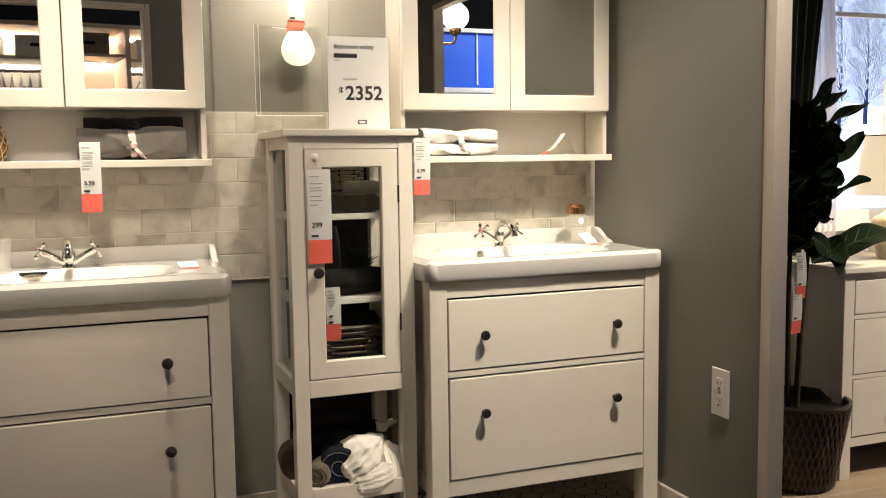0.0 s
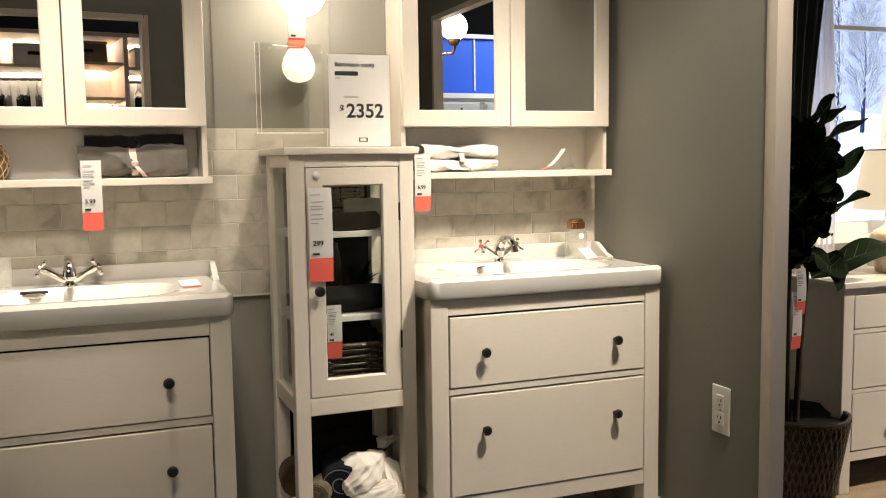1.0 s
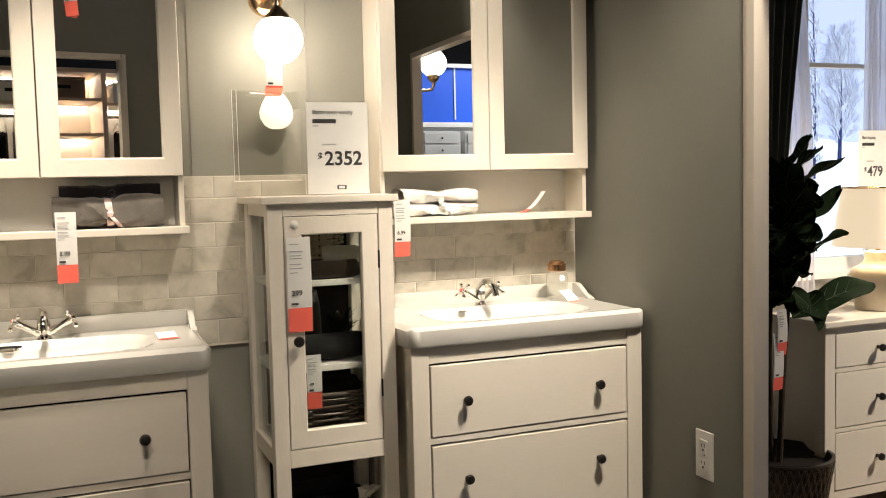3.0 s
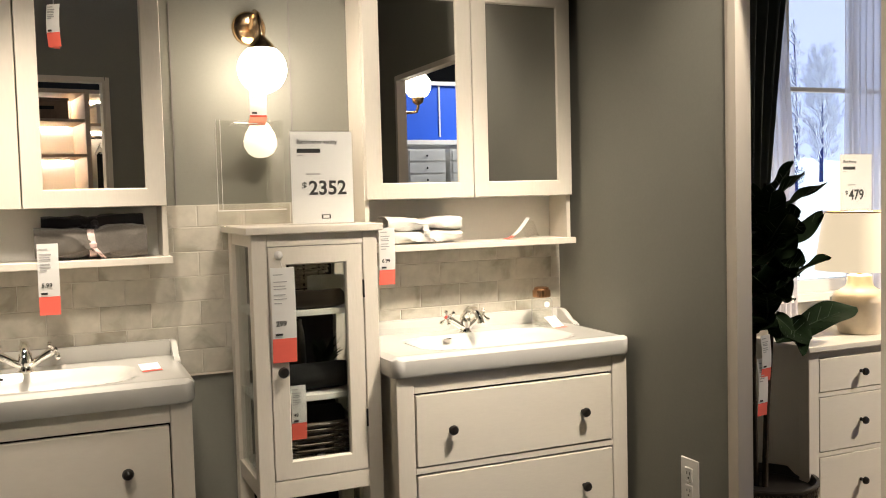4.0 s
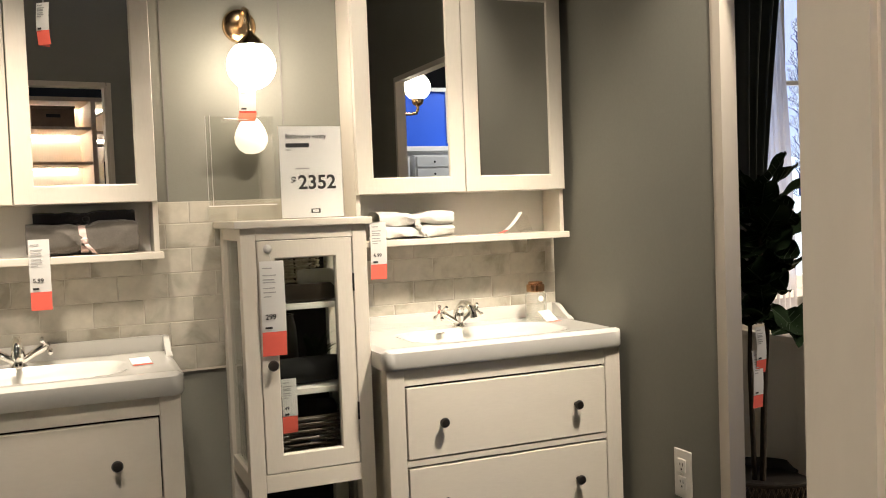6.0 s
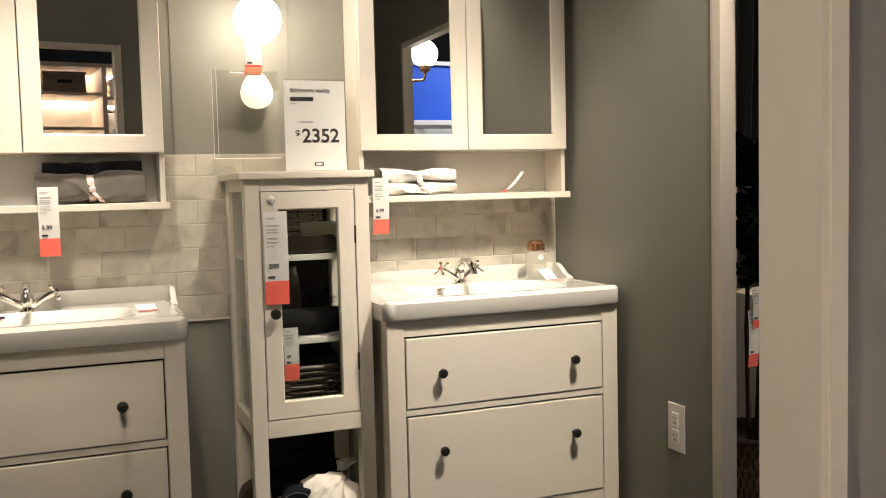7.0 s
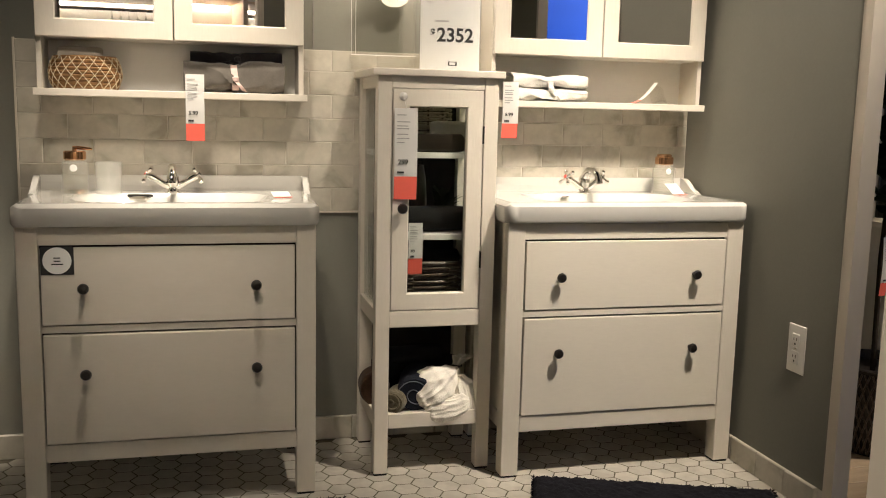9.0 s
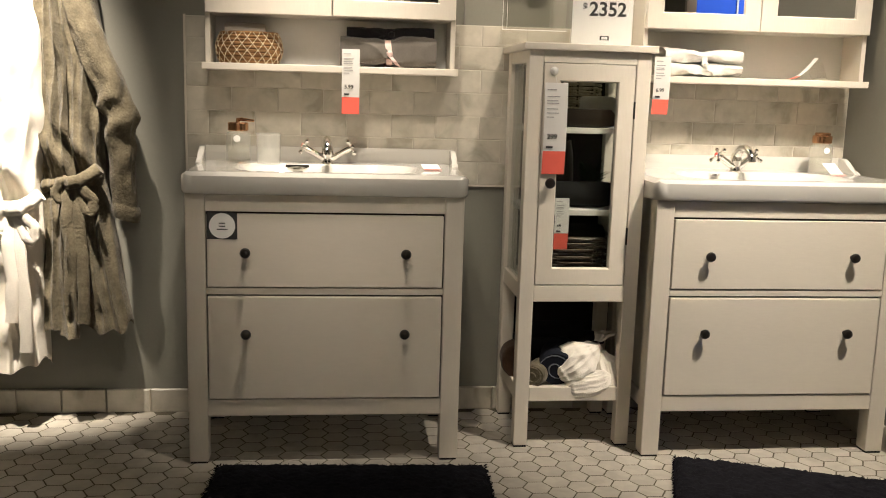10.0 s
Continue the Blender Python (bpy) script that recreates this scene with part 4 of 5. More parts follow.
badge = thing("round_sticker", (-0.306, -0.4850, 0.742), "black square sticker with a white disc on a drawer", "sticker")
part("square", box(-0.044, 0.044, 0.0, 0.0006, -0.040, 0.040), INK, badge)
part("disc", lathe([(0.038, 0), (0.038, 0.0006)], 36), CARD, badge, "white printed disc", False, pose(0, 0, 0, 90, 0, 0))
bars([(-0.009, 0.009, 0.008, 0.003), (-0.009, 0.009, -0.001, 0.003), (-0.015, 0.016, -0.010, 0.003)], INK, badge, -0.0008)

outlet = thing("wall_outlet", (1.870, -0.778, 0.475), "white double wall socket plate", "socket")
part("plate", box(-0.006, 0.0, -0.042, 0.042, -0.076, 0.076, 0.003), WHITE, outlet)
for z in (-0.027, 0.027):
    face = part("receptacle", box(-0.010, -0.006, -0.018, 0.018, z - 0.021, z + 0.021, 0.003), WHITE, outlet)
    for dy, hh in ((-0.007, 0.010), (0.007, 0.008)):
        part("slot", box(-0.0106, -0.0098, dy - 0.0012, dy + 0.0012, z - hh / 2 + 0.004, z + hh / 2 + 0.004), BLACK, face, "dark slot")
    part("slot", box(-0.0106, -0.0098, -0.003, 0.003, z - 0.014, z - 0.008), BLACK, face, "dark slot")
part("screw", lathe([(0.004, 0), (0.003, 0.002)], 10), CHROME, outlet, "", False, pose(-0.006, 0, 0, 0, -90, 0))


# ---- contents of the glass cabinet ----
def wicker_basket(at, w, d, h, label, rows=7, pale=3, stakes=11):
    """Rows of split cane that pass before and behind upright stakes, with a rolled rim."""
    t = thing("wicker_basket", at, label, "basket", "wicker baskets")
    rw = random.Random(int(at[2] * 1000))

    def place(a, z, off):
        g = 0.88 + 0.12 * z / h
        ca, sa = math.cos(a), math.sin(a)
        return (math.copysign(abs(ca) ** 0.45, ca) * (w / 2 * g + off), math.copysign(abs(sa) ** 0.45, sa) * (d / 2 * g + off), z)

    step = (h - 0.012) / (rows - 1)
    for k in range(rows):
        z = 0.008 + k * step
        jit = rw.uniform(-0.0015, 0.0015)
        pts = [place(2 * math.pi * i / 132, z + jit + 0.002 * math.sin(6 * math.pi * i / 132 + k), 0.0055 * math.sin(stakes * 2 * math.pi * i / 132 + math.pi * k)) for i in range(133)]
        part("strand", tube(pts, step * rw.uniform(0.34, 0.48), 6, caps=False), WICKER_PALE if k % pale == pale - 1 else WICKER, t, "", True)
    for k in range(stakes * 2):
        a = math.pi * k / stakes
        part("stake", tube([place(a, 0.004, 0), place(a, h * 0.5, 0), place(a, h, 0)], 0.0035, 6), WICKER, t, "", True)
    part("rim", tube([place(2 * math.pi * i / 80, h + 0.002, 0.002 * (i % 2)) for i in range(81)], 0.0075, 8, caps=False), WICKER, t, "rolled rim", True)
    part("bottom", box(-w / 2 * 0.86, w / 2 * 0.86, -d / 2 * 0.86, d / 2 * 0.86, 0.0, 0.008), WICKER, t)
    return t


CX = 0.806
tray = thing("dark_bowl", (CX + 0.014, -0.262, 1.048), "low dark oval bowl holding a white towel", "bowl")
part("shell", lathe([(0.085, 0.0), (0.110, 0.006), (0.124, 0.030), (0.126, 0.058), (0.122, 0.060), (0.116, 0.030), (0.080, 0.012), (0.002, 0.010)], 40, None, (0, 0, 0), (1, 0.62)), DARK_WOOD, tray, "", True)
rolled((CX + 0.060, -0.275, 1.080), 0.110, 0.038, TERRY_WHITE, "white rolled towel in the dark bowl", 0.9, -16)
# every strand takes the brightened cane, as if light fell on it
wicker_basket((CX + 0.004, -0.185, 1.048), 0.160, 0.075, 0.160, "pale wicker basket standing behind the bowl", 15, 1, 8)
wicker_basket((CX, -0.205, 0.524), 0.270, 0.22, 0.160, "dark wicker basket on the bottom shelf", 15, 99, 9)
rolled((CX + 0.02, -0.190, 0.640), 0.200, 0.050, DEEP, "black rolled towel in the basket", 0.8, 0, "rolled_towel", False)
rolled((CX + 0.01, -0.250, 0.786), 0.24, 0.058, DEEP, "dark rolled towel on the middle shelf", 0.72, 4, "rolled_towel", False)
vase = thing("dark_vase", (CX - 0.045, -0.160, 0.786), "tall dark glass vase on the middle shelf", "vase")
part("body", lathe([(0.040, 0.0), (0.056, 0.010), (0.062, 0.080), (0.058, 0.170), (0.050, 0.205), (0.052, 0.212), (0.046, 0.212), (0.044, 0.190)], 28), DARK_WOOD, vase, "", True)
pot = thing("potted_plant", (CX + 0.065, -0.190, 0.786), "small dark plant in a bowl on the middle shelf", "plant")
part("bowl", lathe([(0.030, 0), (0.046, 0.012), (0.052, 0.060), (0.048, 0.062), (0.040, 0.030), (0.001, 0.026)], 22), KNOB, pot, "dark bowl", True)
rng = random.Random(5)
for k in range(22):
    a, l, up = rng.uniform(0, 6.28), rng.uniform(0.035, 0.075), rng.uniform(0.03, 0.10)
    pts = [Vector((0, 0, 0.05)), Vector((math.cos(a) * l * 0.5, math.sin(a) * l * 0.5, 0.06 + up * 0.8)), Vector((math.cos(a) * l, math.sin(a) * l, 0.06 + up))]
    side = Vector((-math.sin(a), math.cos(a), 0))
    part("leaf", slab_sheet(lambda u, v: ((pts[0] * (1 - v) ** 2 + pts[1] * 2 * v * (1 - v) + pts[2] * v * v) + side * (u - 0.5) * 0.026 * math.sin(math.pi * min(1, v + 0.06))), 2, 6, 0.0008), LEAF, pot)

# lower open shelf: dark rolls, soft grey toy, white cloth sack
rolled((CX + 0.00, -0.105, 0.197), 0.300, 0.066, DEEP, "black rolled towel on the open lower shelf", 0.95, 0, "rolled_towel", False)
rolled((CX - 0.020, -0.240, 0.197), 0.230, 0.064, NAVY, "navy rolled towel with pale striped edge on the open lower shelf", 0.92, 74, "rolled_towel", True, STRIPE)
rolled((CX - 0.105, -0.310, 0.197), 0.120, 0.040, ROBE_GREY, "brown plush roll on the open lower shelf", 0.95, 62)
rolled((CX - 0.165, -0.215, 0.197), 0.110, 0.052, BROWN_PLUSH, "dark brown plush roll pushed against the side of the shelf", 1.1, 84, "rolled_towel", False)
rolled((CX - 0.03, -0.130, 0.304), 0.230, 0.034, DEEP, "black rolled towel on top of another", 0.9, 5, "rolled_towel", False)
sack = thing("cloth_sack", (CX + 0.062, -0.300, 0.197), "crumpled white cotton sack tied at the neck", "sack")


def sack_lobe(start, end, radii, deep, sag, seed):
    """A stuffed lobe from the gathered neck to its slumped end, pleated along its length."""
    p, q = Vector(start), Vector(end)
    d = (q - p).normalized()
    side = d.cross(Vector((0, 1, 0))).normalized()

    def skin(u, v):
        a = 2 * math.pi * u
        f = v * (len(radii) - 1)
        i = min(int(f), len(radii) - 2)
        e = f - i
        e = e * e * (3 - 2 * e)
        r = radii[i] + (radii[i + 1] - radii[i]) * e
        c, n = math.cos(a), math.sin(a)
        warp = noise.noise((c * 1.2 + seed, n * 1.2, v * 2.2))
        pleat = 0.15 * (0.5 - abs(math.sin(4 * a + 1.8 * warp + seed))) * (1 - 0.45 * v) + 0.07 * (0.5 - abs(math.sin(7.5 * a - 2.5 * warp))) + 0.22 * warp + 0.03 * noise.noise((c * 6, n * 6, v * 9))
        m = p.lerp(q, v) + Vector((0, 0, -sag * math.sin(math.pi * v)))
        return m + side * c * r * (1 + pleat) + Vector((0, -1, 0)) * n * r * deep * (1 + pleat)
    bm = sheet(skin, 96, 60, close_u=True)
    bmesh.ops.holes_fill(bm, edges=[g for g in bm.edges if g.is_boundary], sides=120)
    for vert in bm.verts:
        if vert.co.y > -0.072:
            vert.co.z = max(vert.co.z, 0.0005)
    return bm


part("bag", sack_lobe((0.048, 0.010, 0.124), (-0.118, -0.030, 0.020), (0.012, 0.044, 0.066, 0.070, 0.052, 0.006), 1.10, 0.0, 1.0), SACK, sack, "", True)
part("hanging_lobe", sack_lobe((0.050, -0.010, 0.108), (0.074, -0.070, -0.042), (0.012, 0.040, 0.042, 0.040, 0.030, 0.004), 0.80, 0.0, 4.2), SACK, sack, "lobe hanging over the shelf edge", True)
part("hanging_lobe", sack_lobe((0.078, -0.062, 0.034), (-0.092, -0.070, 0.000), (0.010, 0.042, 0.048, 0.046, 0.038, 0.004), 0.62, 0.010, 7.7), SACK, sack, "lobe hanging over the shelf edge", True)


def sack_neck(u, v):
    a = 2 * math.pi * u
    r = (0.013 + 0.020 * v ** 1.4) * (1 + 0.22 * math.sin(7 * a + 2 * v) * (0.3 + v))
    return (0.044 + 0.026 * v + math.cos(a) * r, 0.030 + math.sin(a) * r * 0.8, 0.128 + 0.034 * v)


part("neck", sheet(sack_neck, 48, 12, close_u=True), SACK, sack, "gathered neck", True)
part("tie", tube([(0.046 + 0.0165 * math.cos(a), 0.030 + 0.0145 * math.sin(a), 0.130 + 0.002 * math.sin(2 * a)) for a in (2 * math.pi * i / 24 for i in range(25))], 0.0035, 8), TERRY_DARK, sack, "drawn cord", True)


# ---- robes ----
def along(rows, z):
    """Left and right edge at a height, eased between rows of (height, left, right) from the top down."""
    for p, q in zip(rows, rows[1:]):
        if z >= q[0]:
            f = min(1.0, max(0.0, (p[0] - z) / (p[0] - q[0])))
            f = f * f * (3 - 2 * f) * 0.5 + f * 0.5
            return p[1] + (q[1] - p[1]) * f, p[2] + (q[2] - p[2]) * f
    return rows[-1][1], rows[-1][2]


def robe(rows, arm, radii, belt_z, knot_x, depth, seed, mat, label):
    """A robe on a wall hook: draped body with deep folds, open skirt, bent sleeve and a tied belt."""
    x0 = (rows[0][1] + rows[0][2]) / 2
    t = thing("bathrobe", (x0, 0, 0), label, "bathrobe", "hanging bathrobes")
    top, hem = rows[0][0], rows[-1][0]

    def drape(c, z):
        v = (top - z) / (top - hem)
        warp = 0.9 * noise.noise((c * 1.3, z * 2.3, seed)) + 0.5 * noise.noise((c * 3, z * 5, seed + 4))
        ridge = 1 - abs(math.sin(5.2 * c + 2.4 * warp + seed)) * 1.3
        crease = 1 - abs(math.sin(9.5 * c - 3.1 * warp + 3 * z)) * 1.5
        pull = math.exp(-((z - belt_z) / 0.07) ** 2)
        fine = noise.noise((c * 6, z * 14, seed)) * 0.12 + noise.noise((c * 18, z * 48, seed)) * 0.03
        slant = 0.35 * math.sin(26 * z + 7 * c + 3 * warp) * math.exp(-((z - belt_z - 0.10) / 0.09) ** 2)
        return (0.42 * ridge + 0.26 * crease) * (0.35 + 0.65 * v) * (1 - 0.5 * pull) + fine + slant - 0.35 * pull

    def body(u, v):
        a = 2 * math.pi * u
        c, q = math.cos(a), math.sin(a)
        z = top + (hem - top) * v
        xl, xr = along(rows, z)
        z += (0.016 * math.sin(4 * a + seed) + 0.012 * math.sin(9 * a)) * max(0.0, (v - 0.9) * 10)
        mid, half = (xl + xr) / 2 - x0, (xr - xl) / 2
        d = depth * (0.5 + 0.5 * min(1.0, v / 0.2))
        bulge = math.copysign(abs(q) ** 0.55, q)
        f = drape(c, z) if q > 0 else 0.0
        y = -0.012 - depth - d * bulge - (0.055 * f * abs(q) ** 0.4 if q > 0 else 0.0)
        return (mid + c * half * (1 + 0.025 * noise.noise((z * 6, c, seed))), min(y, -0.006), z)

    part("robe_body", sheet(body, 200, 210, close_u=True), mat, t, "", True)

    def surface(c, z):
        xl, xr = along(rows, z)
        d = depth * (0.5 + 0.5 * min(1.0, (top - z) / (top - hem) / 0.2))
        return Vector(((xl + xr) / 2 - x0 + c * (xr - xl) / 2, -0.012 - depth - d * (1 - c * c) ** 0.275 - 0.055 * drape(c, z), z))

    def lapel(u, v):
        z = top - 0.03 + (belt_z + 0.03 - top) * v
        p = surface(-0.30 + 0.42 * v + 0.24 * (u - 0.5), z)
        return p + Vector((0, -0.012 - 0.012 * math.sin(math.pi * u), 0))

    part("lapel", slab_sheet(lapel, 10, 60, 0.010), mat, t, "wide shawl lapel", True)

    def skirt_edge(u, v):
        z = belt_z - 0.03 + (hem + 0.01 - belt_z) * v
        p = surface(0.10 - 0.30 * v + 0.45 * (u - 0.5) * (0.4 + 0.6 * v), z)
        return p + Vector((0, -0.016 - 0.022 * u + 0.010 * math.sin(8 * v + seed), 0))

    part("skirt_edge", slab_sheet(skirt_edge, 14, 50, 0.010), mat, t, "overlapping skirt edge", True)
    pts = [Vector(p) - Vector((x0, 0, 0)) for p in arm]
    n = len(pts) - 1

    def sleeve(u, v):
        a = 2 * math.pi * u
        f = v * n
        i = min(int(f), n - 1)
        p, r = pts[i].lerp(pts[i + 1], f - i), radii[i] + (radii[i + 1] - radii[i]) * (f - i)
        c, q = math.cos(a), math.sin(a)
        elbow = math.exp(-((v - 0.55) / 0.16) ** 2)
        r *= 1 + 0.16 * noise.noise((c * 1.5, q * 1.5, v * 6 + seed)) + (0.02 + 0.15 * elbow) * math.sin(34 * v + 2.2 * c + 2 * noise.noise((c, q, v * 4))) + 0.06 * noise.noise((c * 3, q * 3, v * 15)) + 0.015 * noise.noise((c * 9, q * 9, v * 60))
        return (p.x + c * r, min(p.y - q * r * 1.05, -0.006), p.z + 0.35 * c * r * (0.6 - v))

    part("sleeve", sheet(sleeve, 64, 130, close_u=True), mat, t, "bent hanging sleeve", True)
    e, r = pts[-1], radii[-1]

    def cuff(u, v):
        a = 2 * math.pi * u
        k = r * (1.10 + 0.10 * math.sin(math.pi * v) + 0.08 * noise.noise((math.cos(a) * 2, math.sin(a) * 2, v)))
        return (e.x + math.cos(a) * k, min(e.y - math.sin(a) * k, -0.006), e.z - 0.012 + 0.052 * v - 0.012 * math.cos(a))

    part("cuff", sheet(cuff, 48, 8, close_u=True), mat, t, "turned cuff", True)

    def belt(u, v):
        c = -0.98 + 1.96 * u
        p = surface(c, belt_z + 0.018 * c)
        return p + Vector((0, -0.012 - 0.016 * math.sin(math.pi * v), (v - 0.5) * 0.042 * (1 + 0.2 * noise.noise((u * 9, v, seed)))))

    part("belt", slab_sheet(belt, 60, 6, 0.008), mat, t, "tied cloth belt", True)
    k = surface(0.0, belt_z)
    kx, ky = knot_x - x0, k.y - 0.038

    def strip(path, width, flat=0.45):
        """A soft flattened band along a path."""
        ps = [Vector(p) for p in path]
        m = len(ps) - 1

        def skin(u, v):
            a = 2 * math.pi * u
            f = v * m
            i = min(int(f), m - 1)
            p = ps[i].lerp(ps[i + 1], f - i)
            d = (ps[i + 1] - ps[i]).normalized()
            side = d.cross(Vector((0, 1, 0)))
            side = side.normalized() if side.length > 0.05 else Vector((1, 0, 0))
            w = width * (1 + 0.16 * noise.noise((v * 7, seed, u * 2)))
            return p + side * math.cos(a) * w + Vector((0, -1, 0)) * math.sin(a) * w * flat
        bm = sheet(skin, 16, 40, close_u=True)
        bmesh.ops.holes_fill(bm, edges=[g for g in bm.edges if g.is_boundary], sides=30)
        return bm

    z = belt_z
    part("belt_knot", strip([(kx - 0.035, ky + 0.012, z + 0.004), (kx - 0.010, ky - 0.014, z + 0.004), (kx + 0.020, ky - 0.014, z + 0.010), (kx + 0.050, ky, z + 0.030), (kx + 0.075, ky + 0.020, z + 0.050)], 0.021, 0.8), mat, t, "", True)
    part("belt_loop", strip([(kx, ky, z), (kx + 0.030, ky - 0.014, z - 0.016), (kx + 0.062, ky - 0.012, z - 0.050), (kx + 0.058, ky - 0.010, z - 0.095), (kx + 0.030, ky - 0.010, z - 0.085), (kx + 0.004, ky - 0.006, z - 0.012)], 0.017), mat, t, "", True)
    part("belt_loop", strip([(kx - 0.004, ky, z), (kx - 0.036, ky - 0.010, z + 0.006), (kx - 0.060, ky - 0.006, z - 0.030), (kx - 0.040, ky - 0.006, z - 0.060), (kx - 0.006, ky - 0.004, z - 0.010)], 0.015), mat, t, "", True)
    part("belt_tail", strip([(kx - 0.006, ky, z - 0.006), (kx - 0.022, ky - 0.014, z - 0.10), (kx - 0.012, ky - 0.016, z - 0.22), (kx - 0.022, ky - 0.014, z - 0.36)], 0.021), mat, t, "", True)
    part("belt_tail", strip([(kx + 0.004, ky, z - 0.006), (kx + 0.012, ky - 0.012, z - 0.12), (kx + 0.022, ky - 0.012, z - 0.30), (kx + 0.016, ky - 0.010, z - 0.46)], 0.020), mat, t, "", True)
    part("hook", tube([(0, -0.0, top + 0.07), (0, -0.05, top + 0.06), (0, -0.06, top + 0.09)], 0.006, 8), BRASS, t, "brass wall hook", True)
    part("hanging_loop", tube([(0, -0.05, top + 0.065), (0.02, -0.06, top + 0.02), (0, -0.08, top - 0.04), (-0.02, -0.06, top + 0.02), (0, -0.05, top + 0.065)], 0.004, 6), mat, t)
    return t


robe(((1.72, -0.86, -0.79), (1.60, -0.91, -0.765), (1.41, -0.94, -0.745), (1.20, -0.955, -0.715), (1.00, -0.955, -0.735), (0.84, -0.94, -0.738), (0.70, -0.95, -0.715), (0.56, -0.96, -0.700), (0.335, -0.975, -0.658)),
     ((-0.830, -0.090, 1.52), (-0.785, -0.105, 1.34), (-0.732, -0.115, 1.21), (-0.690, -0.125, 1.11), (-0.667, -0.135, 1.03), (-0.664, -0.140, 0.93), (-0.662, -0.140, 0.82), (-0.657, -0.135, 0.72)),
     (0.040, 0.048, 0.052, 0.054, 0.052, 0.044, 0.040, 0.037), 0.825, -0.812, 0.062, 1.3, ROBE_GREY, "brown-grey plush bathrobe hanging on the wall, belt tied")
robe(((1.72, -1.13, -1.05), (1.55, -1.20, -0.955), (1.30, -1.25, -0.905), (1.05, -1.26, -0.905), (0.80, -1.23, -0.93), (0.60, -1.25, -0.925), (0.215, -1.28, -0.935)),
     ((-1.16, -0.095, 1.52), (-1.22, -0.115, 1.32), (-1.28, -0.125, 1.16), (-1.32, -0.135, 1.05), (-1.33, -0.145, 0.94), (-1.33, -0.145, 0.82), (-1.33, -0.140, 0.70)),
     (0.040, 0.052, 0.056, 0.056, 0.050, 0.046, 0.042), 0.74, -0.985, 0.085, 6.7, ROBE_WHITE, "cream plush bathrobe hanging on the wall, belt tied")


# ---- bath mats ----
def bath_mat(at, w, d, turn, label):
    t = thing("bath_mat", at, label, "rug", "black bath mats", turn)

    def top(u, v):
        e = min(u, 1 - u, v, 1 - v)
        return ((u - 0.5) * w + 0.004 * noise.noise((u * 40, v * 40, 1)), -v * d + 0.004 * noise.noise((u * 40, v * 40, 9)), 0.002 + 0.020 * min(1.0, e / 0.02) + 0.006 * noise.noise((u * w * 90, v * d * 90, at[0])))

    part("shaggy_top", sheet(top, 110, 70), RUG, t, "", True)
    rg = random.Random(int(abs(at[0]) * 100) + 3)
    bm = bmesh.new()
    for k in range(520):
        q = rg.random()
        if k % 3 == 0:
            x, y, dx, dy = (q - 0.5) * w, 0.0, 0.0, 1.0
        elif k % 3 == 1:
            x, y, dx, dy = -w / 2, -q * d, -1.0, 0.0
        else:
            x, y, dx, dy = w / 2, -q * d, 1.0, 0.0
        l = rg.uniform(0.004, 0.012)
        p = Vector((x - dx * 0.006, y - dy * 0.006, 0.014))
        tube([p, p + Vector((dx * l, dy * l, rg.uniform(-0.004, 0.006)))], [0.002, 0.0008], 4, bm)
    tagged(part("loose_fibres", bm, RUG, t), kind="stuff")
    return t


bath_mat((0.085, -0.545, 0.0), 0.82, 0.52, -2.5, "black shaggy bath mat before the washstand")
bath_mat((1.470, -0.645, 0.0), 0.76, 0.50, -20, "black shaggy bath mat lying askew on the tiles")


# ---- bedroom beyond the opening ----
wall_window = structure("wall_window", boxes((1.917, 2.86, 0.0, 0.17, -0.05, WALL_TOP), (3.90, 6.0, 0.05, 0.17, -0.05, WALL_TOP), (2.86, 3.90, 0.05, 0.17, -0.05, 0.90), (2.86, 3.90, 0.05, 0.17, 2.295, WALL_TOP)),
                        STORE_WALL, "pale painted bedroom wall with a window", "wall")
structure("wall_bedroom_end", boxes((6.0, 6.1, -2.5, 0.17, -0.05, WALL_TOP)), STORE_WALL, "pale painted bedroom wall", "wall")
window = tagged(new("window_1"), "white framed window with glazing bars onto a snowy garden", "window", kind="structure")
window.matrix_world = pose(3.38, 0.07, 0.90)
for nm, r in (("window_sill", (-0.56, 0.56, -0.075, 0.02, -0.02, 0.012)), ("jamb", (-0.52, -0.48, -0.02, 0.05, 0.012, 1.395)), ("jamb", (0.48, 0.52, -0.02, 0.05, 0.012, 1.395)),
              ("head", (-0.48, 0.48, -0.02, 0.05, 1.345, 1.395)), ("bottom_rail", (-0.48, 0.48, -0.01, 0.04, 0.012, 0.065)),
              ("glazing_bar", (-0.302, -0.282, 0.0, 0.03, 0.065, 1.345)), ("glazing_bar", (0.10, 0.12, 0.0, 0.03, 0.065, 1.345)),
              ("glazing_bar", (-0.48, -0.302, 0.002, 0.028, 0.905, 0.925)), ("glazing_bar", (-0.282, 0.10, 0.002, 0.028, 0.905, 0.925)), ("glazing_bar", (0.12, 0.48, 0.002, 0.028, 0.905, 0.925))):
    part(nm, box(*r, 0.002), WHITE, window)
part("pane", box(-0.48, 0.48, 0.013, 0.016, 0.065, 1.345), PANE, window, "clear window pane").visible_shadow = False

backdrop = structure("backdrop", boxes((1.2, 9.0, 2.85, 2.9, -0.5, 4.2)), WINTER, "pale blue winter sky beyond the window", "sky")
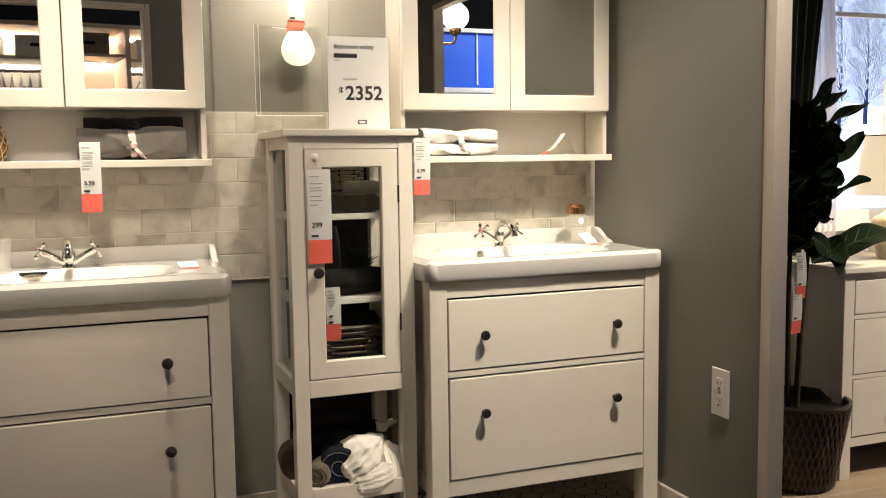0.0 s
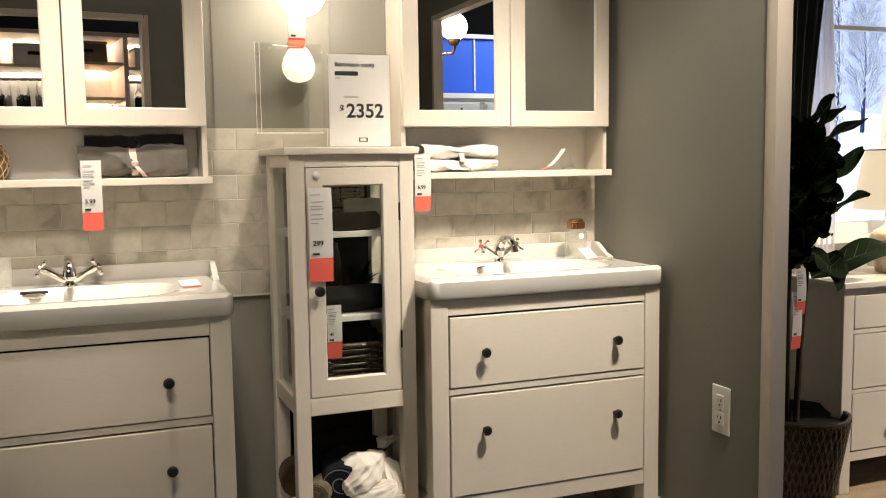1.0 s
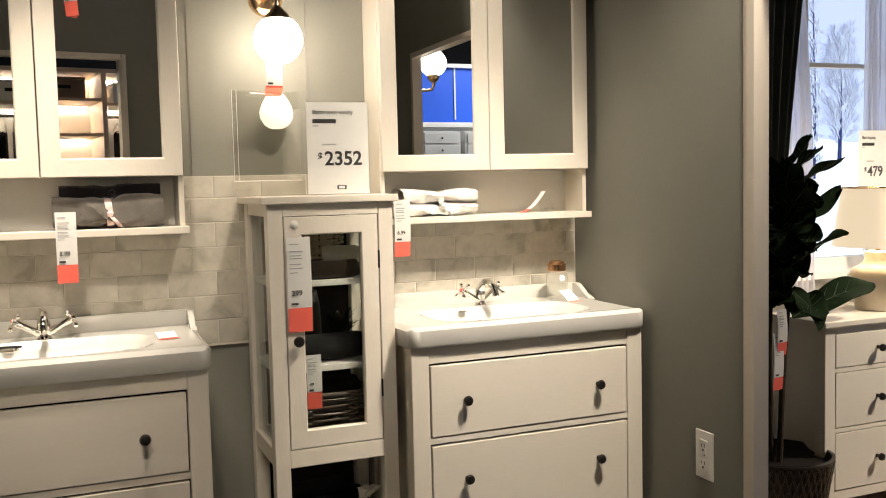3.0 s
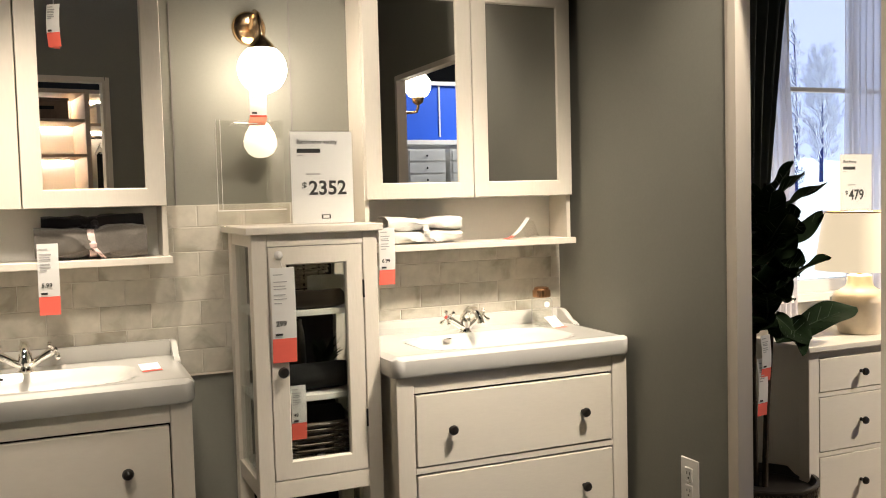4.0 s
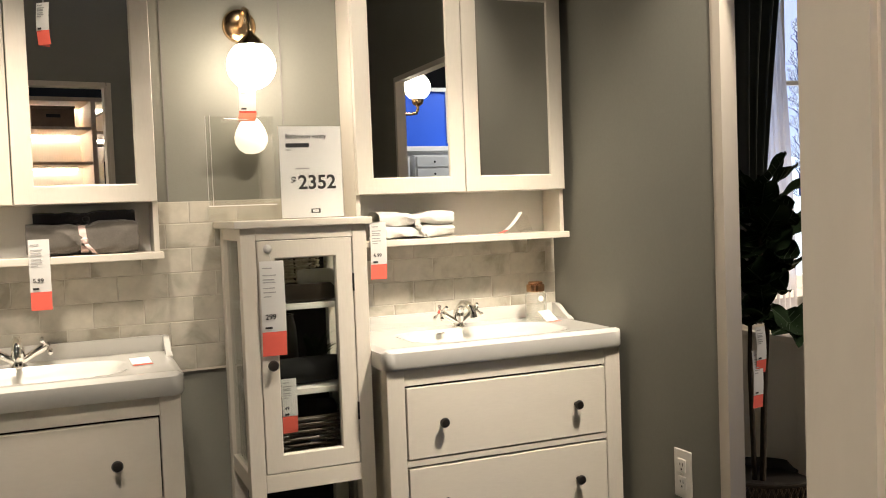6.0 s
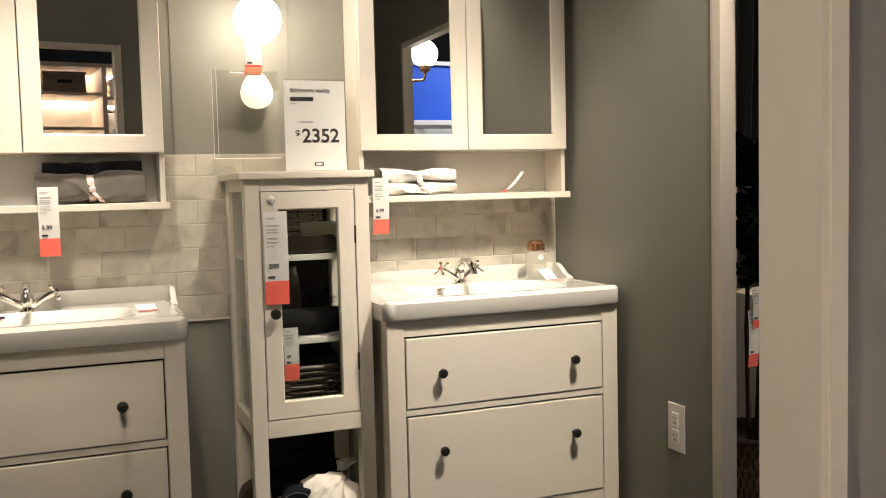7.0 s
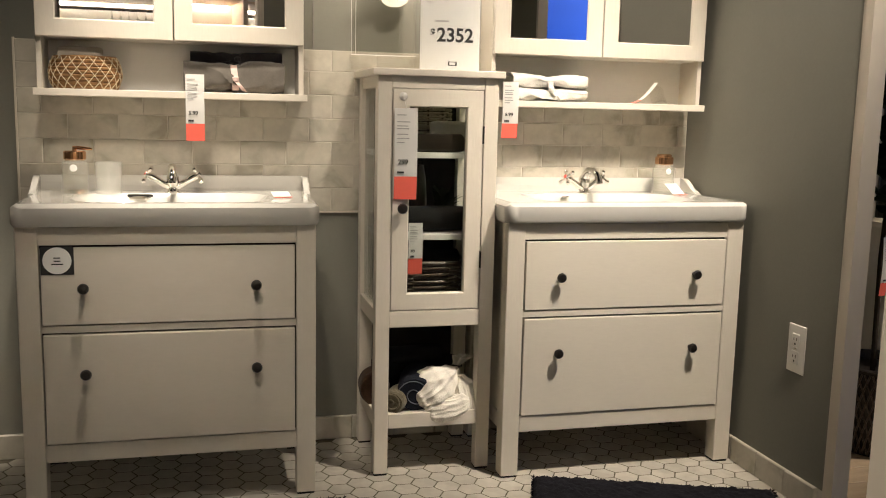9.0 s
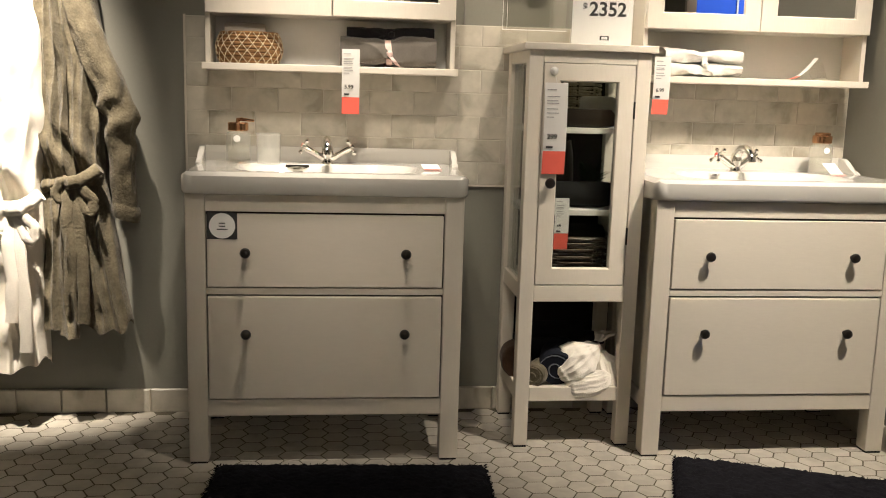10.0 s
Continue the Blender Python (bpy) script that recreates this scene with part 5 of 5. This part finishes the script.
# the slope emits its brightness; no lamp lights it
structure("ground_snow", sheet(lambda u, v: (1.6 + 6.5 * u, 0.55 + 2.28 * v, 0.60 + 0.95 * v ** 0.7 + 0.20 * v * (u - 0.45) + 0.10 * noise.noise((u * 7, v * 5, 2))), 40, 20), SELF_LIT_SNOW, "snow-covered slope beyond the window, glowing of itself", "snow")


def snow_tree(at, height, spread, seed, label, limbs=24, thick=0.0066):
    t = thing("snowy_tree", at, label, "tree", "snowy trees")
    rg = random.Random(seed)
    bark, frost = bmesh.new(), bmesh.new()
    part("trunk", tube([(0, 0, 0), (0.01, 0, height * 0.5), (0, 0.01, height)], [0.015, 0.010, 0.003], 8), TWIG, t, "", True)

    def grow(p, d, length, r, depth):
        q = p + d * length
        tube([p, q], [r, r * 0.6], 4, bark, False)
        tube([p + Vector((0, -0.004, r)), q + Vector((0, -0.004, r * 0.6))], [r * 0.8, r * 0.5], 4, frost, False)
        if depth:
            for k in range(4):
                nd = (d + Vector((rg.uniform(-1.0, 1.0), rg.uniform(-0.5, 0.5), rg.uniform(-0.3, 0.8)))).normalized()
                grow(p + d * length * rg.uniform(0.35, 1.0), nd, length * rg.uniform(0.6, 0.9), r * 0.55, depth - 1)

    for k in range(limbs):
        z = height * (0.12 + 0.84 * k / limbs)
        a = rg.uniform(0, 6.28)
        grow(Vector((0, 0, z)), Vector((math.cos(a), 0.5 * math.sin(a), 0.85)).normalized(), spread * (0.55 + 0.6 * math.sin(math.pi * (0.15 + 0.8 * k / limbs))) * 0.33, thick, 3)
    part("branches", bark, TWIG, t)
    # twig snow glows by emission to look lit
    part("frosted_twigs", frost, SELF_LIT_FROST, t, "snow along the twigs, glowing of itself")
    return t


snow_tree((5.21, 1.95, 1.42), 0.92, 0.27, 4, "bare tree with snow on its branches", 60, 0.0042)
snow_tree((4.92, 1.90, 1.10), 1.45, 0.13, 9, "slim dark tree dusted with snow", 50, 0.0062)
snow_tree((5.42, 1.70, 1.10), 0.50, 0.24, 12, "low shrub covered with snow", 24, 0.0060)


def curtain(x0, x1, z0, z1, y, pleats, mat, label, gather=0.0, amp=0.022, name="curtain"):
    t = thing(name, ((x0 + x1) / 2, y, 0), label, "curtain", "", 0)
    h = (x1 - x0) / 2

    def cloth(u, v):
        z = z1 + (z0 - z1) * v
        pull = 1 - gather * math.sin(min(1.0, v * 1.5) * math.pi / 2)
        xx = -h + 2 * h * u * pull
        return (xx, amp * math.sin(2 * math.pi * pleats * u + 0.6 * math.sin(4 * v)) + 0.006 * noise.noise((u * 6, v * 4, y)), z)

    part("cloth", slab_sheet(cloth, 90, 40, 0.0015), mat, t, "", True)
    return t


curtain(2.700, 2.975, 0.02, 2.45, -0.085, 3.5, CURTAIN, "dark green velvet curtain drawn to one side", 0.64, 0.030)
curtain(2.88, 2.985, 0.02, 2.42, 0.000, 6, SHEER, "sheer white curtain beside the window", -0.75, 0.012, "sheer_curtain").visible_shadow = False
curtain(3.352, 3.64, 0.02, 2.42, -0.005, 7, SHEER, "sheer white curtain beside the window", 0.0, 0.012, "sheer_curtain").visible_shadow = False
rod = thing("curtain_rod", (3.3, -0.06, 2.47), "dark metal curtain rod", "curtain rod")
part("rod", tube([(-0.75, 0, 0), (0.9, 0, 0)], 0.011, 12), KNOB, rod, "", True)
for x in (-0.70, 0.85):
    part("bracket", tube([(x, 0, 0), (x, 0.11, 0)], 0.008, 8), KNOB, rod)


def dresser():
    x0, x1, front, back = 2.612, 3.66, -0.520, -0.045
    t = thing("dresser", ((x0 + x1) / 2, 0, 0), "white-stained bedroom dresser with dark knobs", "dresser")
    h = (x1 - x0) / 2
    part("top", box(-h - 0.014, h + 0.014, front - 0.016, back, 0.776, 0.798, 0.003), STAIN, t)
    for sx in (-1, 1):
        for y0, y1 in ((front, front + 0.05), (back - 0.05, back)):
            a, b = sorted((sx * h, sx * (h - 0.05)))
            part("leg", box(a, b, y0, y1, 0, 0.776, 0.003), STAIN_UP, t)
        a, b = sorted((sx * (h - 0.012), sx * (h - 0.028)))
        part("side_panel", box(a, b, front + 0.05, back - 0.05, 0.125, 0.776), STAIN_UP, t)
    part("back_panel", box(-h + 0.05, h - 0.05, back - 0.02, back - 0.01, 0.125, 0.776), STAIN, t)
    part("bottom_rail", box(-h + 0.05, h - 0.05, front + 0.002, front + 0.03, 0.122, 0.158, 0.002), STAIN, t)
    # near-black board gives the drawer gaps their shade by colour
    part("gap_shade_liner", box(-h + 0.05, h - 0.05, front + 0.022, front + 0.026, 0.158, 0.776), GAP, t)
    for z in (0.379, 0.604, 0.750):
        part("rail", box(-h + 0.05, h - 0.05, front + 0.001, front + 0.02, z, z + (0.026 if z > 0.7 else 0.016), 0.001), STAIN, t)
    for z0, z1 in ((0.162, 0.376), (0.398, 0.601), (0.623, 0.747)):
        for k in (0, 1):
            a = -h + 0.052 + k * (h - 0.05)
            d = part("drawer", box(a, a + h - 0.056, front - 0.001, front + 0.018, z0, z1, 0.002), STAIN, t)
            for f in (0.44,):
                knob(d, a + f * (h - 0.056), front - 0.001, (z0 + z1) / 2, 0.0145)
    return t


dresser()

lamp = thing("table_lamp", (3.030, -0.370, 0.798), "cream ceramic table lamp with a lit linen shade", "table lamp")
part("base", lathe([(0.076, 0.0), (0.081, 0.006), (0.090, 0.070), (0.102, 0.125), (0.102, 0.145), (0.090, 0.164), (0.066, 0.176), (0.052, 0.188), (0.047, 0.205), (0.046, 0.228), (0.036, 0.234)], 36), LAMP_BASE, lamp, "chunky cream ceramic base", True)
part("stem", tube([(0, 0, 0.23), (0, 0, 0.31)], 0.010, 10), BRASS, lamp)
part("shade", sheet(lambda u, v: ((0.168 - 0.034 * v) * math.cos(2 * math.pi * u), (0.168 - 0.034 * v) * math.sin(2 * math.pi * u), 0.252 + 0.230 * v), 40, 6, close_u=True), SHADE, lamp, "lit cream linen shade", True)
part("shade_ring", tube([(0.134 * math.cos(a), 0.134 * math.sin(a), 0.482) for a in (2 * math.pi * i / 36 for i in range(37))], 0.003, 6, caps=False), BRASS, lamp)
lamp_light = bpy.data.lights.new("table_lamp_light", "POINT")
lamp_light.energy, lamp_light.color, lamp_light.shadow_soft_size = 3.0, (1.0, 0.86, 0.66), 0.04
new("table_lamp_light", lamp_light).location = (3.030, -0.370, 1.17)

bed_sign = sign_stand((3.268, -0.135, 1.232), 0.190, 0.285, "white bed price sign on a clear stand behind the lamp", "Bed frame", "479", 2)
part("stand", box(-0.050, 0.050, 0.004, 0.008, -0.434, 0.010, 0.001), ACRYLIC, bed_sign, "clear acrylic upright").visible_shadow = False
part("stand_base", box(-0.060, 0.060, -0.040, 0.050, -0.434, -0.430, 0.001), ACRYLIC, bed_sign, "clear acrylic base").visible_shadow = False

books = thing("storage_box", (3.16, -0.20, 0.798), "small white box with a red edge on the dresser", "box")
part("body", box(-0.05, 0.06, -0.06, 0.06, 0.0, 0.12, 0.003), WHITE, books)
part("red_band", box(-0.052, 0.062, -0.062, -0.060, 0.01, 0.06), RED, books, "red band")


def leaf_shape(base, tip, width, droop, parent, seed):
    """A broad fiddle leaf: waisted blade folded along a pale midrib, with side veins."""
    b, e = Vector(base), Vector(tip)
    d = e - b
    L = d.length
    f = d.normalized()
    side = f.cross(Vector((0, 0, 1)))
    side = (side if side.length > 0.05 else Vector((1, 0, 0))).normalized()
    side = (side + Vector((0, 0, 0.9 * math.sin(seed * 2.1)))).normalized()
    up = side.cross(f).normalized()

    def blade(u, v):
        w = width * (math.sin(math.pi * min(1, v * 0.90 + 0.08)) ** 0.65) * (0.62 + 0.45 * v)
        s = (u - 0.5) * 2
        wave = 0.012 * math.sin(9 * v + seed) * s * s
        return b + d * v + side * s * w + up * (0.24 * w * abs(s) + wave + droop * L * math.sin(math.pi * v)) 

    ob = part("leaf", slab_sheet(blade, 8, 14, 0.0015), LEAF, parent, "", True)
    bm = tube([b + d * v + up * (droop * L * math.sin(math.pi * v) - 0.0015) for v in (i / 10 for i in range(11))], [0.004 - 0.003 * i / 10 for i in range(11)], 5)
    for k in range(5):
        v = 0.2 + 0.14 * k
        for s in (-0.75, 0.75):
            p, q = Vector(blade(0.5, v)), Vector(blade(0.5 + s / 2, min(1, v + 0.12)))
            tube([p, p.lerp(q, 0.5) + up * -0.001, q], 0.0012, 4, bm)
    part("midrib", bm, VEIN, ob)
    return ob


plant = thing("fiddle_leaf_plant", (2.456, -0.46, 0.0), "tall dark green fiddle-leaf plant beside the dresser", "plant")
part("stem", tube([(0.0, 0, 0.28), (0.02, 0.01, 0.55), (0.035, 0, 0.85), (0.02, 0.01, 1.15), (0.01, 0, 1.40)], [0.012, 0.011, 0.010, 0.008, 0.005], 10), BARK, plant, "", True)
part("stem", tube([(-0.02, 0.02, 0.28), (-0.03, 0.02, 0.70), (-0.01, 0.03, 1.10)], [0.010, 0.009, 0.006], 10), BARK, plant, "", True)
for b, e, w, dr in (((0.03, 0, 1.26), (0.285, -0.02, 1.395), 0.046, 0.04), ((0.05, 0, 1.14), (0.290, 0.0, 1.280), 0.044, -0.03), ((0.06, 0, 1.02), (0.305, -0.02, 1.112), 0.044, 0.05),
                    ((0.04, -0.02, 0.82), (0.395, -0.06, 0.925), 0.066, 0.06), ((0.02, 0, 1.32), (0.150, -0.05, 1.43), 0.066, 0.02), ((0.01, 0, 1.33), (0.05, -0.10, 1.47), 0.070, 0.0),
                    ((0.03, -0.02, 0.92), (0.06, -0.14, 0.79), 0.060, 0.1), ((0.02, 0.0, 0.95), (0.13, -0.02, 1.06), 0.070, 0.02), ((0.02, 0.0, 1.10), (0.13, -0.04, 1.20), 0.070, 0.02)):
    leaf_shape(b, e, w, dr, plant, len(plant.children) * 1.7)
rg = random.Random(11)
for k in range(46):
    z = 0.88 + 0.46 * k / 46 + rg.uniform(-0.03, 0.03)
    a = rg.uniform(0, 6.28)
    l = rg.uniform(0.12, 0.20)
    c, s = math.cos(a), math.sin(a)
    if c > 0.40:
        c *= 0.6
    leaf_shape((0.02, 0.0, z), (0.015 + c * l, s * l * 0.9, z + rg.uniform(-0.04, 0.13)), rg.uniform(0.060, 0.085), rg.uniform(-0.05, 0.08), plant, k * 0.9)
for z, x in ((0.80, -0.012), (0.72, -0.028)):
    price_tag((2.456 + x - 0.11, -0.60, z + 0.075), 0.052, 0.160 if z > 0.75 else 0.20, 0.045, "white and red price tag hanging from the plant", "", 12)

planter = thing("woven_planter", (2.456, -0.46, 0.0), "dark woven plant basket on the bedroom floor", "planter")
part("shell", lathe([(0.125, 0.0), (0.135, 0.01), (0.182, 0.30), (0.190, 0.32), (0.178, 0.322), (0.165, 0.29), (0.01, 0.285)], 40), KNOB, planter, "", True)
bm = bmesh.new()
for s in (1, -1):
    for k in range(44):
        a0 = 2 * math.pi * k / 44
        tube([((0.137 + 0.05 * i / 10) * math.cos(a0 + s * 0.55 * i / 10), (0.137 + 0.05 * i / 10) * math.sin(a0 + s * 0.55 * i / 10), 0.008 + 0.30 * i / 10) for i in range(11)], 0.0035, 5, bm)
tagged(part("weave", bm, WICKER, planter, "diagonal woven strands"), kind="stuff")

# oak boards of the bedroom floor
for k in range(22):
    yy = -2.46 + k * 0.115
    for j in range(2):
        xa = 1.98 + j * 2.0
        part("floor_board", box(xa, xa + 1.997, yy, yy + 0.113, -0.006, 0.0, 0.001, None, 1), OAK, bedroom_floor)


# ---- lit wardrobe across the hall, seen in the mirrors ----
def wardrobe():
    front, back = -4.60, -5.15
    t = thing("open_wardrobe", (0.0, 0, 0), "pale wood open wardrobe with lit shelves, boxes and clothes", "wardrobe")
    xs = (-1.30, 0.30, 1.00, 1.95)
    for x in xs:
        part("upright", box(x - 0.012, x + 0.022, back, front, 0.0, 2.22, 0.002), BEECH, t)
    part("back_panel", box(xs[0], xs[-1], back - 0.02, back, 0.0, 2.22), WHITE, t)
    part("top_board", box(xs[0], xs[-1] + 0.02, back, front, 2.22, 2.25, 0.002), BEECH, t)
    for i, levels in enumerate(((0.10, 1.98), (0.10, 0.85, 1.17, 1.47, 1.75, 2.01), (0.10, 1.98))):
        for z in levels:
            part("shelf", box(xs[i] + 0.022, xs[i + 1] - 0.012, back, front - 0.01, z, z + 0.022, 0.001), BEECH, t)
            if z > 0.2:
                part("light_strip", box(xs[i] + 0.06, xs[i + 1] - 0.05, back + 0.005, back + 0.03, z - 0.014, z - 0.002), STRIP, t, "lit strip under a shelf")
        part("light_strip", box(xs[i] + 0.06, xs[i + 1] - 0.05, back + 0.005, back + 0.03, 2.200, 2.216), STRIP, t, "lit strip under the top")
    for i in (0, 2):
        part("clothes_rail", tube([(xs[i] + 0.02, -4.85, 1.91), (xs[i + 1] - 0.01, -4.85, 1.91)], 0.012, 10), CHROME, t, "", True)
    return xs


XS = wardrobe()
for x, z, m in ((0.73, 2.032, BOX_BROWN), (1.23, 2.002, WHITE), (-0.22, 2.002, WHITE), (-0.62, 2.002, WHITE), (1.65, 2.002, WHITE), (-1.02, 2.002, BOX_BROWN)):
    b = thing("storage_box", (x, -4.83, z), "lidded storage box with a dark handle hole on the wardrobe shelf", "box", "storage boxes")
    part("body", box(-0.15, 0.15, -0.18, 0.18, 0.0, 0.135, 0.004), m, b)
    part("lid", box(-0.155, 0.155, -0.185, 0.185, 0.135, 0.155, 0.004), m, b)
    part("handle_hole", box(-0.05, 0.05, 0.181, 0.184, 0.070, 0.095, 0.001), BLACK, b, "dark handle hole")
for k in range(11):
    x = (-0.60 + 0.062 * k) if k < 8 else (1.13 + 0.12 * (k - 8))
    g = thing("hanging_garment", (x, -4.85, 1.91), "dark garment on a hanger in the wardrobe", "garment", "hanging clothes")
    part("hanger", tube([(0, 0, 0.0), (0, 0, -0.05), (0, 0.20, -0.12), (0, -0.20, -0.12), (0, 0, -0.05)], 0.006, 6), WHITE, g, "pale hanger")
    part("cloth", slab_sheet(lambda u, v: (0.012 * math.sin(8 * u + k), (u - 0.5) * 0.40 * (1 + 0.1 * v), -0.11 - 0.75 * v - 0.10 * abs(u - 0.5)), 12, 10, 0.02), NAVY if k % 3 else TERRY_GREY, g)

# ---- store seen through the opening in the mirror ----
blue = thing("blue_partition", (5.6, -8.0, 0.0), "tall bright blue store partition with a white lamp tube", "partition")
part("panel", box(-2.6, 2.6, -0.1, 0.0, 2.10, 2.78), BLUE, blue)
part("lower_panel", box(-2.6, 2.6, -0.1, -0.01, 0.0, 2.04), STORE_WALL, blue)
part("rail", box(-2.6, 2.6, -0.02, 0.06, 2.04, 2.10, 0.004), WHITE, blue)
part("upper_rail", box(-2.6, 2.6, -0.02, 0.04, 2.78, 2.83, 0.004), WHITE, blue)
for x in (-1.7, -0.9, 0.1):
    part("joint_strip", box(x, x + 0.02, 0.0, 0.012, 2.14, 2.78), WHITE, blue)
for i in range(6):
    c = thing("display_chest", (3.75 + i * 0.56, -7.70, 1.50), "white chest of drawers on a display rack", "chest of drawers", "display chests")
    part("body", box(-0.25, 0.25, -0.2, 0.2, 0.0, 0.46, 0.004), WHITE, c)
    for z in (0.03, 0.175, 0.32):
        d = part("drawer", box(-0.22, 0.22, 0.2, 0.212, z, z + 0.12, 0.002), WHITE, c)
        part("knob", lathe([(0.006, 0), (0.014, 0.02), (0.001, 0.028)], 10), KNOB, d, "", False, pose(0, 0.212, z + 0.06, -90, 0, 0))
rack = thing("display_rack", (5.2, -7.70, 0.0), "dark metal display rack", "rack")
part("deck", box(-1.8, 1.8, -0.3, 0.3, 1.45, 1.50, 0.004), KNOB, rack)
for x in (-1.75, -0.6, 0.6, 1.75):
    part("post", box(x - 0.02, x + 0.02, -0.02, 0.02, 0.0, 1.45), KNOB, rack)

# ---- pieces: splashback tiles, baseboard tiles, floor hexagons ----


def tile_mesh(name, w, h, d, mat, bev=0.0015):
    me = bpy.data.meshes.new(name)
    b = bev
    v = [(0, 0, 0), (w, 0, 0), (w, 0, h), (0, 0, h), (0, -d + b, 0), (w, -d + b, 0), (w, -d + b, h), (0, -d + b, h), (b, -d, b), (w - b, -d, b), (w - b, -d, h - b), (b, -d, h - b)]
    f = [(8, 9, 10, 11)] + [(k, (k + 1) % 4, 4 + (k + 1) % 4, 4 + k) for k in range(4)] + [(4 + k, 4 + (k + 1) % 4, 8 + (k + 1) % 4, 8 + k) for k in range(4)]
    me.from_pydata(v, [], f)
    me.materials.append(mat)
    return me


def piece(name, me, parent, m):
    ob = new(name, me)
    ob.parent = parent
    ob.matrix_basis = m
    return ob


meshes = {}
row, z = 0, TZ0
jog = random.Random(3)
while z < TZ1 - 0.01:
    hgt = min(PZ, TZ1 - z)
    x = -0.021 - PX * 4 + (0 if row % 2 else PX / 2)
    while x < TX1:
        a, b = max(x, TX0), min(x + PX, TX1)
        if b - a > 0.006:
            key = (round(b - a, 4), round(hgt, 4))
            if key not in meshes:
                meshes[key] = tile_mesh("tile", b - a - 0.0025, hgt - 0.0025, 0.0065, TILE)
            piece("tile", meshes[key], splashback, pose(a + 0.0012, -0.0055 - jog.uniform(0, 0.0009), z + 0.0012, jog.uniform(-0.15, 0.15), 0, jog.uniform(-0.15, 0.15)))
        x += PX
    z += PZ
    row += 1

base_tile = tile_mesh("base_tile", 0.150, 0.084, 0.012, TILE, 0.003)
baseboard_back = structure("baseboard_back", boxes((-1.85, 1.86, -0.004, 0.0, 0.0, 0.082)), GROUT, "marble tile baseboard on the back wall", "baseboard")
for k in range(24):
    piece("tile", base_tile, baseboard_back, pose(-1.84 + k * 0.1525, -0.0035, 0.0))
baseboard_right = structure("baseboard_right", boxes((1.866, 1.87, -0.956, -0.016, 0.0, 0.082)), GROUT, "marble tile baseboard on the side wall", "baseboard")
for k in range(6):
    piece("tile", base_tile, baseboard_right, pose(1.8665, -0.018 - k * 0.1525, 0.0, 0, 0, -90))

R = 0.0445
GAPW = 0.0040


def hex_data(cx, cy, tilt, drop, base):
    ro, rt = R - GAPW / 2, R - GAPW / 2 - 0.0015
    v = []
    for r, zz in ((ro, -0.006), (ro, -0.0010), (rt, 0.0)):
        for k in range(6):
            a = math.pi / 3 * k
            v.append((cx + r * math.cos(a), cy + r * math.sin(a), zz - drop + tilt * math.cos(a)))
    f = [tuple(base + 12 + k for k in range(6))]
    for s in (0, 6):
        f += [(base + s + k, base + s + (k + 1) % 6, base + s + 6 + (k + 1) % 6, base + s + 6 + k) for k in range(6)]
    return v, f


hex_me = bpy.data.meshes.new("hexagon_tile")
hv, hf = hex_data(0, 0, 0, 0, 0)
hex_me.from_pydata(hv, [], hf)
hex_me.materials.append(HEX)
rest_v, rest_f, made = [], [], 0
col = 0
x = -1.84
while x < 1.87:
    y = -2.47 + (0.0 if col % 2 else R * math.sqrt(3) / 2)
    while y < -0.02:
        if x < 1.835 and y > -1.32:
            near = -0.84 < y < -0.14 and (-0.95 < x < 1.80) and not (-0.30 < x < 0.33 and (y > -0.45 or y < -0.58)) and not (1.1 < x < 1.75 and y > -0.42) and made < 300
            if near:
                piece("hexagon_tile", hex_me, floor, pose(x, y, -jog.uniform(0, 0.0005), jog.uniform(-0.25, 0.25), jog.uniform(-0.25, 0.25), 60 * jog.randrange(6)))
                made += 1
            else:
                v, f = hex_data(x, y, jog.uniform(-0.0002, 0.0002), jog.uniform(0, 0.0004), len(rest_v))
                rest_v += v
                rest_f += f
        y += R * math.sqrt(3)
    x += R * 1.5
    col += 1
rest = bpy.data.meshes.new("hexagon_tiles")
rest.from_pydata(rest_v, [], rest_f)
rest.materials.append(HEX_REST)
rest_ob = new("hexagon_tiles", rest)
rest_ob.parent = floor
tagged(rest_ob, kind="stuff")
